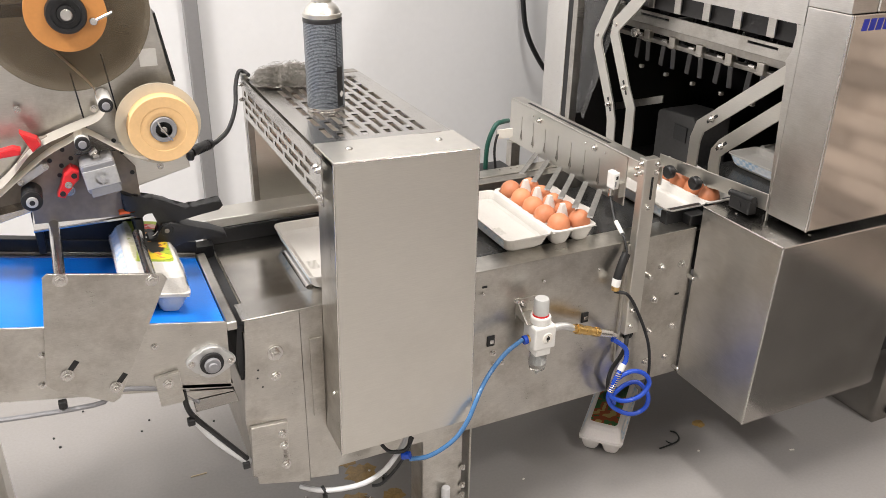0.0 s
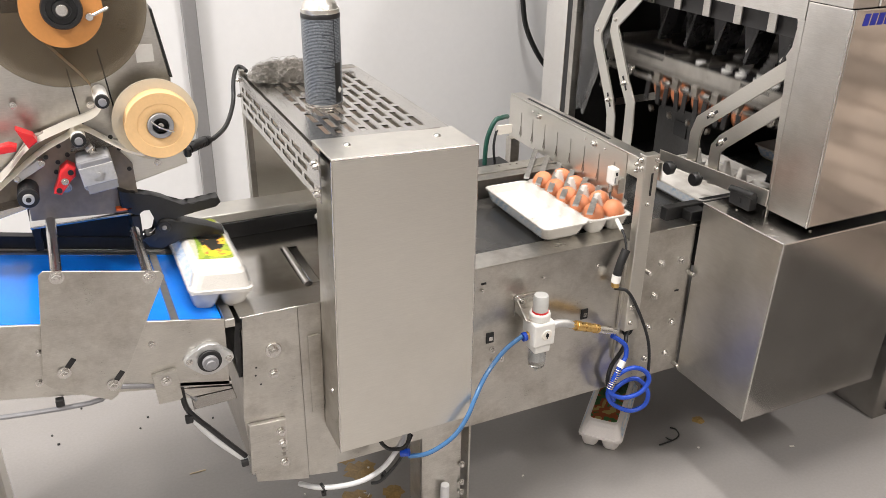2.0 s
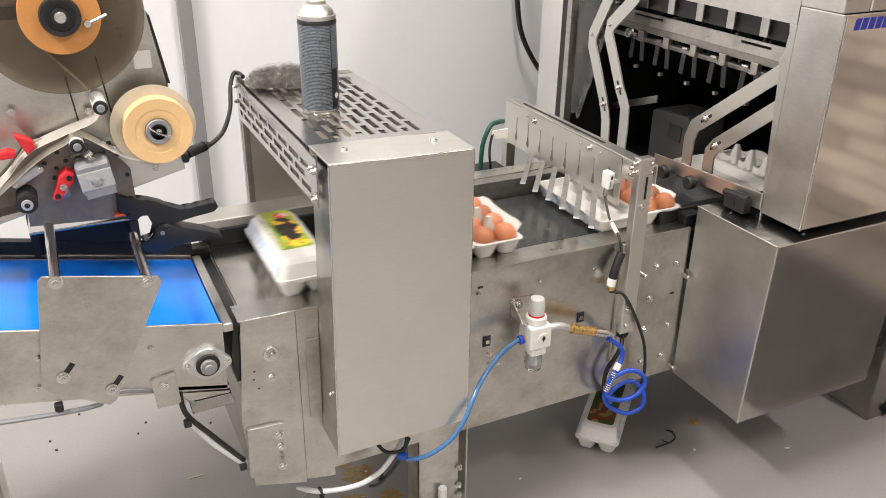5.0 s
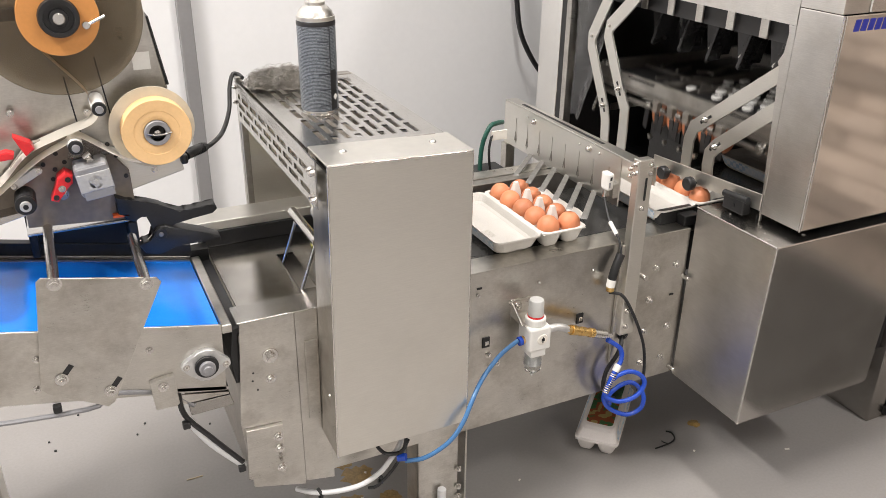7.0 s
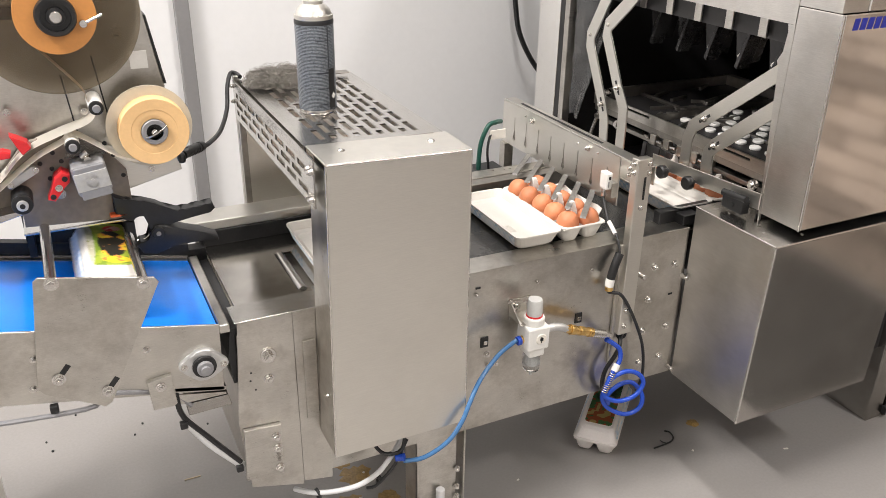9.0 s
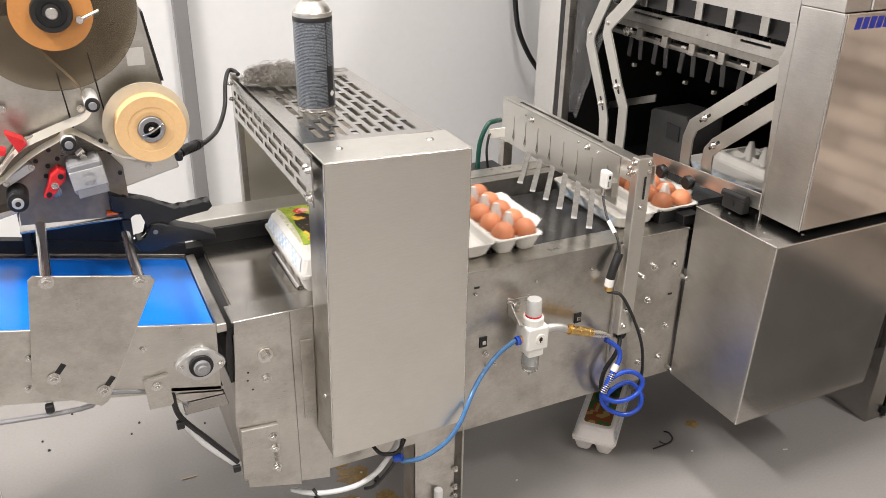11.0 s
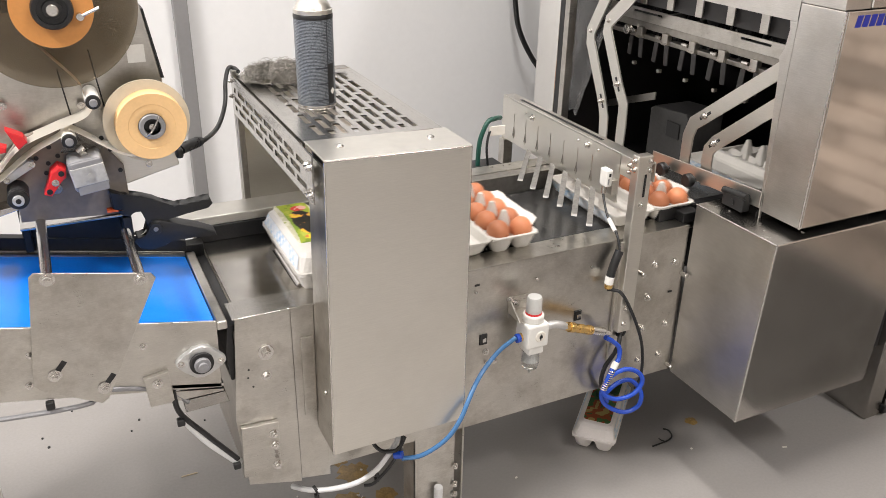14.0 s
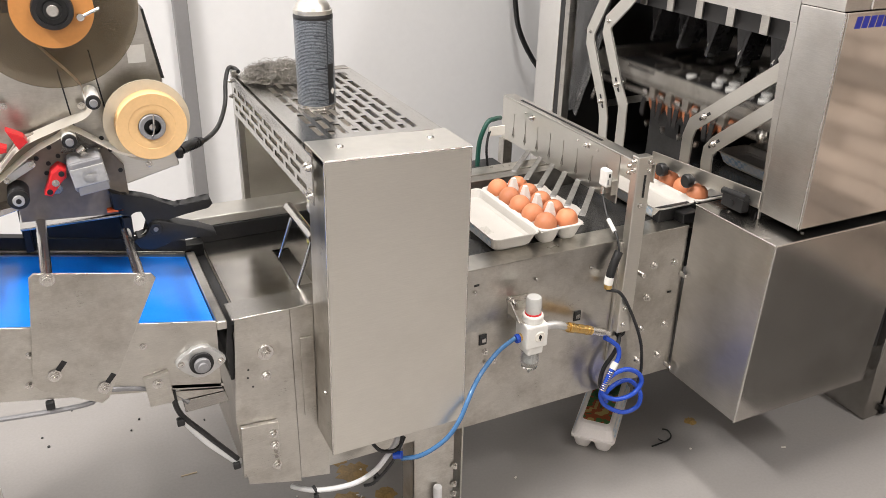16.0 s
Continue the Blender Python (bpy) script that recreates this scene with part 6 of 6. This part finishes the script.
def egg_mesh(seed):
    bm = B()
    n = 12
    prof = []
    for i in range(n + 1):
        a = math.pi * i / n
        z = -math.cos(a)
        prof.append((.0219 * math.sin(a) * (1 + .10 * z) if 0 < i < n else 0, .0275 * z + .0275))
    lathe(bm, prof, (0, 0, 0), seg=20)
    bmesh.ops.recalc_face_normals(bm, faces=bm.faces[:])
    me = bpy.data.meshes.new("egg")
    bm.to_mesh(me)
    bm.free()
    me.shade_smooth()
    me.materials.append(EGG)
    return me


EGG_MESH = egg_mesh(1)

# a full carton left on the floor below the line
fc, fc_lid, fc_flap = carton("closed egg carton with a dark green print, lying on the floor", "", PRINT_DARK, 0.0, .027)
# pulp brightened on this carton alone to make up for light missing there
for piece in list(fc.children) + list(fc_lid.children):
    if piece.data is not CONE and piece.data.materials[0] == PULP:
        piece.data.materials[0] = PULP_LIT
fc.matrix_basis = pose(1.060, 1.286, 0.001, 0, 0, -46)

# ---- the cycle of the line ----
STARTS = [-8.1, -4.9, -1.75, 1.45, 4.75, 7.87, 10.85, 13.83, 16.95, 20.1, 23.2, 26.3]
STEP = 0.369
LIFT = {-1.75: 0.2, 1.45: 3.38, 4.75: 6.62, 7.87: 9.75, 10.85: 12.58, 13.83: 15.68}
HURRY = {7.87: .17, 10.85: .05, 13.83: .17}
CREEP = [(-.05, 0), (.05, .045), (.25, .141), (.45, .234), (.60, .298), (.72, .309), (1.05, .318), (1.55, .338), (1.85, .369)]
HEAD_DOWN = [(a, a + .48) for a in (0.26, 1.78, 3.70, 5.13, 6.71, 8.17, 9.78, 11.22, 12.71, 14.16, 15.74)]
HEAD_UP = [(1.08, 1.52), (2.78, 3.30), (4.33, 4.78), (5.88, 6.32), (7.48, 7.88), (9.18, 9.62), (10.48, 10.92), (11.98, 12.45), (13.53, 13.95), (15.03, 15.45)]
DROPS = {s: (HEAD_DOWN[2 * k - 1][1] if k else -1.10, HEAD_DOWN[2 * k][1]) for k, s in enumerate((-1.75, 1.45, 4.75, 7.87, 10.85, 13.83))}


def ramp(pairs, t):
    if t <= pairs[0][0]:
        return pairs[0][1]
    for (a, va), (b, vb) in zip(pairs, pairs[1:]):
        if t <= b:
            return va + (vb - va) * (t - a) / (b - a)
    return pairs[-1][1]


def ease(u):
    u = min(1, max(0, u))
    return u * u * (3 - 2 * u)


def chain(t):
    return sum(ramp(CREEP, t - s) for s in STARTS)


def head_z(t):
    z = UP
    for a, b in HEAD_DOWN:
        z -= 0.222 * ease((t - a) / (b - a))
    for a, b in HEAD_UP:
        z += 0.222 * ease((t - a) / (b - a))
    return z


DECK_Z, BELT_Z, LINE_Y = 0.5638, 0.5618, 1.303
EXIT = [(-.55, .462), (-.45, .425), (-.35, .392), (-.24, .374), (.16, .374), (.35, .275), (.55, .179), (.70, .146), (.80, .138), (1.05, .078), (1.35, .018), (1.65, -.046), (1.85, -.092), (2.2, -.170), (8.2, -1.49)]


def carton_pose(j, t):
    s = STARTS[j]
    x = .831 + STEP * j - chain(t)
    stacked = max(0.0, x - .831 - 3 * STEP) / STEP
    x = min(x, .831 + 3 * STEP)
    ex = STARTS[j + 1] if j + 1 < len(STARTS) else s + 3.1
    if j == 1:
        ex = -1.05
    stop = -1.50 + .10 * (j - 1)
    if t > ex - .55:
        e = t - ex
        e += HURRY.get(ex, 0) * ease((e - .8) / .4)
        x = max(ramp(EXIT, e), stop)
    z = BELT_Z if x > .60 else DECK_Z
    z += .05 * stacked
    ry = 0.0
    if x < .215:
        zb = BZ(x) + .001
        u = ease((.215 - x) / .06)
        z, ry = z + (zb - z) * u, 11.31 * u
    return x, z, ry


def lid_angle(j, t):
    s = STARTS[j]
    if s < -2:
        return 0.0
    ex = STARTS[j + 1] if j + 1 < len(STARTS) else s + 3.1
    lift = LIFT.get(s, s + 2.0)
    if t < lift - .1:
        return -180.0
    return -180 + 135 * ease((t - lift + .1) / .27) + 45 * ease((t - ex + .47) / .28)


def thin(rows):
    keep = []
    for i, r in enumerate(rows):
        near = [rows[k][1] for k in (i - 1, i + 1) if 0 <= k < len(rows)]
        if i in (0, len(rows) - 1) or any(max(abs(a - b) for ra, rb in zip(m, r[1]) for a, b in zip(ra, rb)) > 1e-6 for m in near):
            keep.append(r)
    return keep


TIMES = [i / 10 for i in range(161)]
cartons = []
for j in range(1, len(STARTS)):
    if STARTS[j] < -2:
        t, l, fp = carton("closed egg carton with a yellow-green printed lid", "egg cartons", PRINT)
    else:
        t, l, fp = carton("white pulp egg carton with blue gingham sides", "egg cartons", PRINT)
    cartons.append((j, t, l, fp))

eggs = []
for j, t, l, fp in cartons:
    if STARTS[j] < -2 or STARTS[j] > 21:
        continue
    for row in (0, 1):
        for i in range(5):
            e = tagged(new("egg", EGG_MESH), "brown hen's egg packed in a white carton", "egg", "eggs")
            eggs.append((j, row, i, e, rng.uniform(-3, 3), rng.uniform(-3, 3), rng.uniform(0, 360)))


def lane_y(i, t):
    g = 1 if t < 0 else 0
    for a, b in HEAD_DOWN:
        g += ease((t - a - .04) / .32)
    for a, b in HEAD_UP:
        g -= ease((t - a) / (b - a))
    return LANES[i] + .02 + (LINE_Y + .06 + EGGY[i] * CS - LANES[i] - .02) * min(1, max(0, g))


def egg_pose(j, row, i, tx, ty, tz, t):
    x, z, ry = carton_pose(j, t)
    home = pose(x, LINE_Y, z, 0, ry, 0) @ pose((row - .5) * .0444 * CS, EGGY[i] * CS, .0028, tx, ty, tz)
    drops = DROPS.get(STARTS[j - 2]) if j >= 2 else None
    if drops is None:
        return home
    down = drops[row]
    start = [a for a, b in HEAD_DOWN if abs(b - down) < .01]
    if not start or t >= down + .12:
        return home
    hang = pose(1.272, lane_y(i, min(t, down)), .822 + head_z(min(t, down)), tx, ty, tz)
    top = pose(1.47, lane_y(i, start[0]), 1.04, tx, ty, tz)
    if t <= down:
        u = ease((t - start[0] + .16) / .2)
        return Matrix.LocRotScale(top.translation.lerp(hang.translation, u), hang.to_quaternion(), None)
    u = (t - down) / .12
    return Matrix.LocRotScale(hang.translation.lerp(home.translation, u), home.to_quaternion(), None)


def motions():
    for j, t, l, fp in cartons:
        rows = []
        for tm in TIMES:
            x, z, ry = carton_pose(j, tm)
            rows.append((tm, pose(x, LINE_Y, z, 0, ry, 0)))
        walk(t, thin(rows))
        walk(l, thin([(tm, Matrix.Translation((-.0475 * CS, 0, .0320 * CS)) @ pose(0, 0, 0, 0, lid_angle(j, tm), 0)) for tm in TIMES]))
    for j, t, l, fp in cartons:
        walk(fp, thin([(tm, pose(.0445 * CS, 0, .0310 * CS, 0, -20 - 78 * ease((lid_angle(j, tm) + 180) / 130), 0)) for tm in TIMES]))
    for j, row, i, e, tx, ty, tz in eggs:
        walk(e, thin([(tm, egg_pose(j, row, i, tx, ty, tz, tm)) for tm in TIMES]))
    walk(head, thin([(tm, pose(HX, HY, HZ + head_z(tm))) for tm in TIMES]))
    for i, g in enumerate(grippers):
        walk(g, thin([(tm, pose(0, lane_y(i, tm) - HY, 0)) for tm in TIMES]))
    # fingers lean on the eggs and swing down while a carton passes
    for k, (f, at) in enumerate(fingers):
        rows = []
        for tm in TIMES:
            free = max(ease((tm - s - .02) / .12) * (1 - ease((tm - s - .42 - .02 * k) / .15)) for s in STARTS)
            lean = Vector((-.127, -.146, .016)).lerp(Vector((-.112, -.150, -.004)), free)
            rows.append((tm, Matrix.LocRotScale(at, lean.to_track_quat("-Z", "X"), None)))
        walk(f, thin(rows))
    rows = []
    for tm in TIMES:
        up = 0.0
        for s, lift in LIFT.items():
            nxt = STARTS[STARTS.index(s) + 1]
            up = max(up, ease((tm - lift + .12) / .3) * (1 - ease((tm - nxt + .65) / .3)))
        rows.append((tm, pose(.331 - .007 * up, 1.290, .464 + .092 * up, 0, 20 * up, 0)))
    walk(folding_arm, thin(rows))
    # the label roll turns on by one label as each carton passes
    hub = Vector((c2[0], 1.3, c2[1])) - ORIGIN[lab.name]
    rows = []
    for tm in TIMES:
        turn = 28 * sum(ease((tm - s - .25) / .35) for s in STARTS if 0 < s < 16)
        rows.append((tm, Matrix.Translation(hub) @ pose(0, 0, 0, 0, -turn, 0) @ Matrix.Translation(-hub)))
    walk(roll_clip, thin(rows))
    walk(label_roll, thin(rows))
    rows = []
    base = Vector((-0.6, 1.3, 0.0))
    for tm in TIMES:
        x = max(.158 - .215 * (tm - 1.75), -1.5) if tm > 1.7 else .158
        z = BZ(x) if tm > 1.65 else BZ(.158) - .02
        rows.append((tm, Matrix.Translation(Vector((x, 1.281, z)) - base) @ pose(0, 0, 0, 0, 11.31, 0)))
    walk(lacing, thin(rows))


motions()
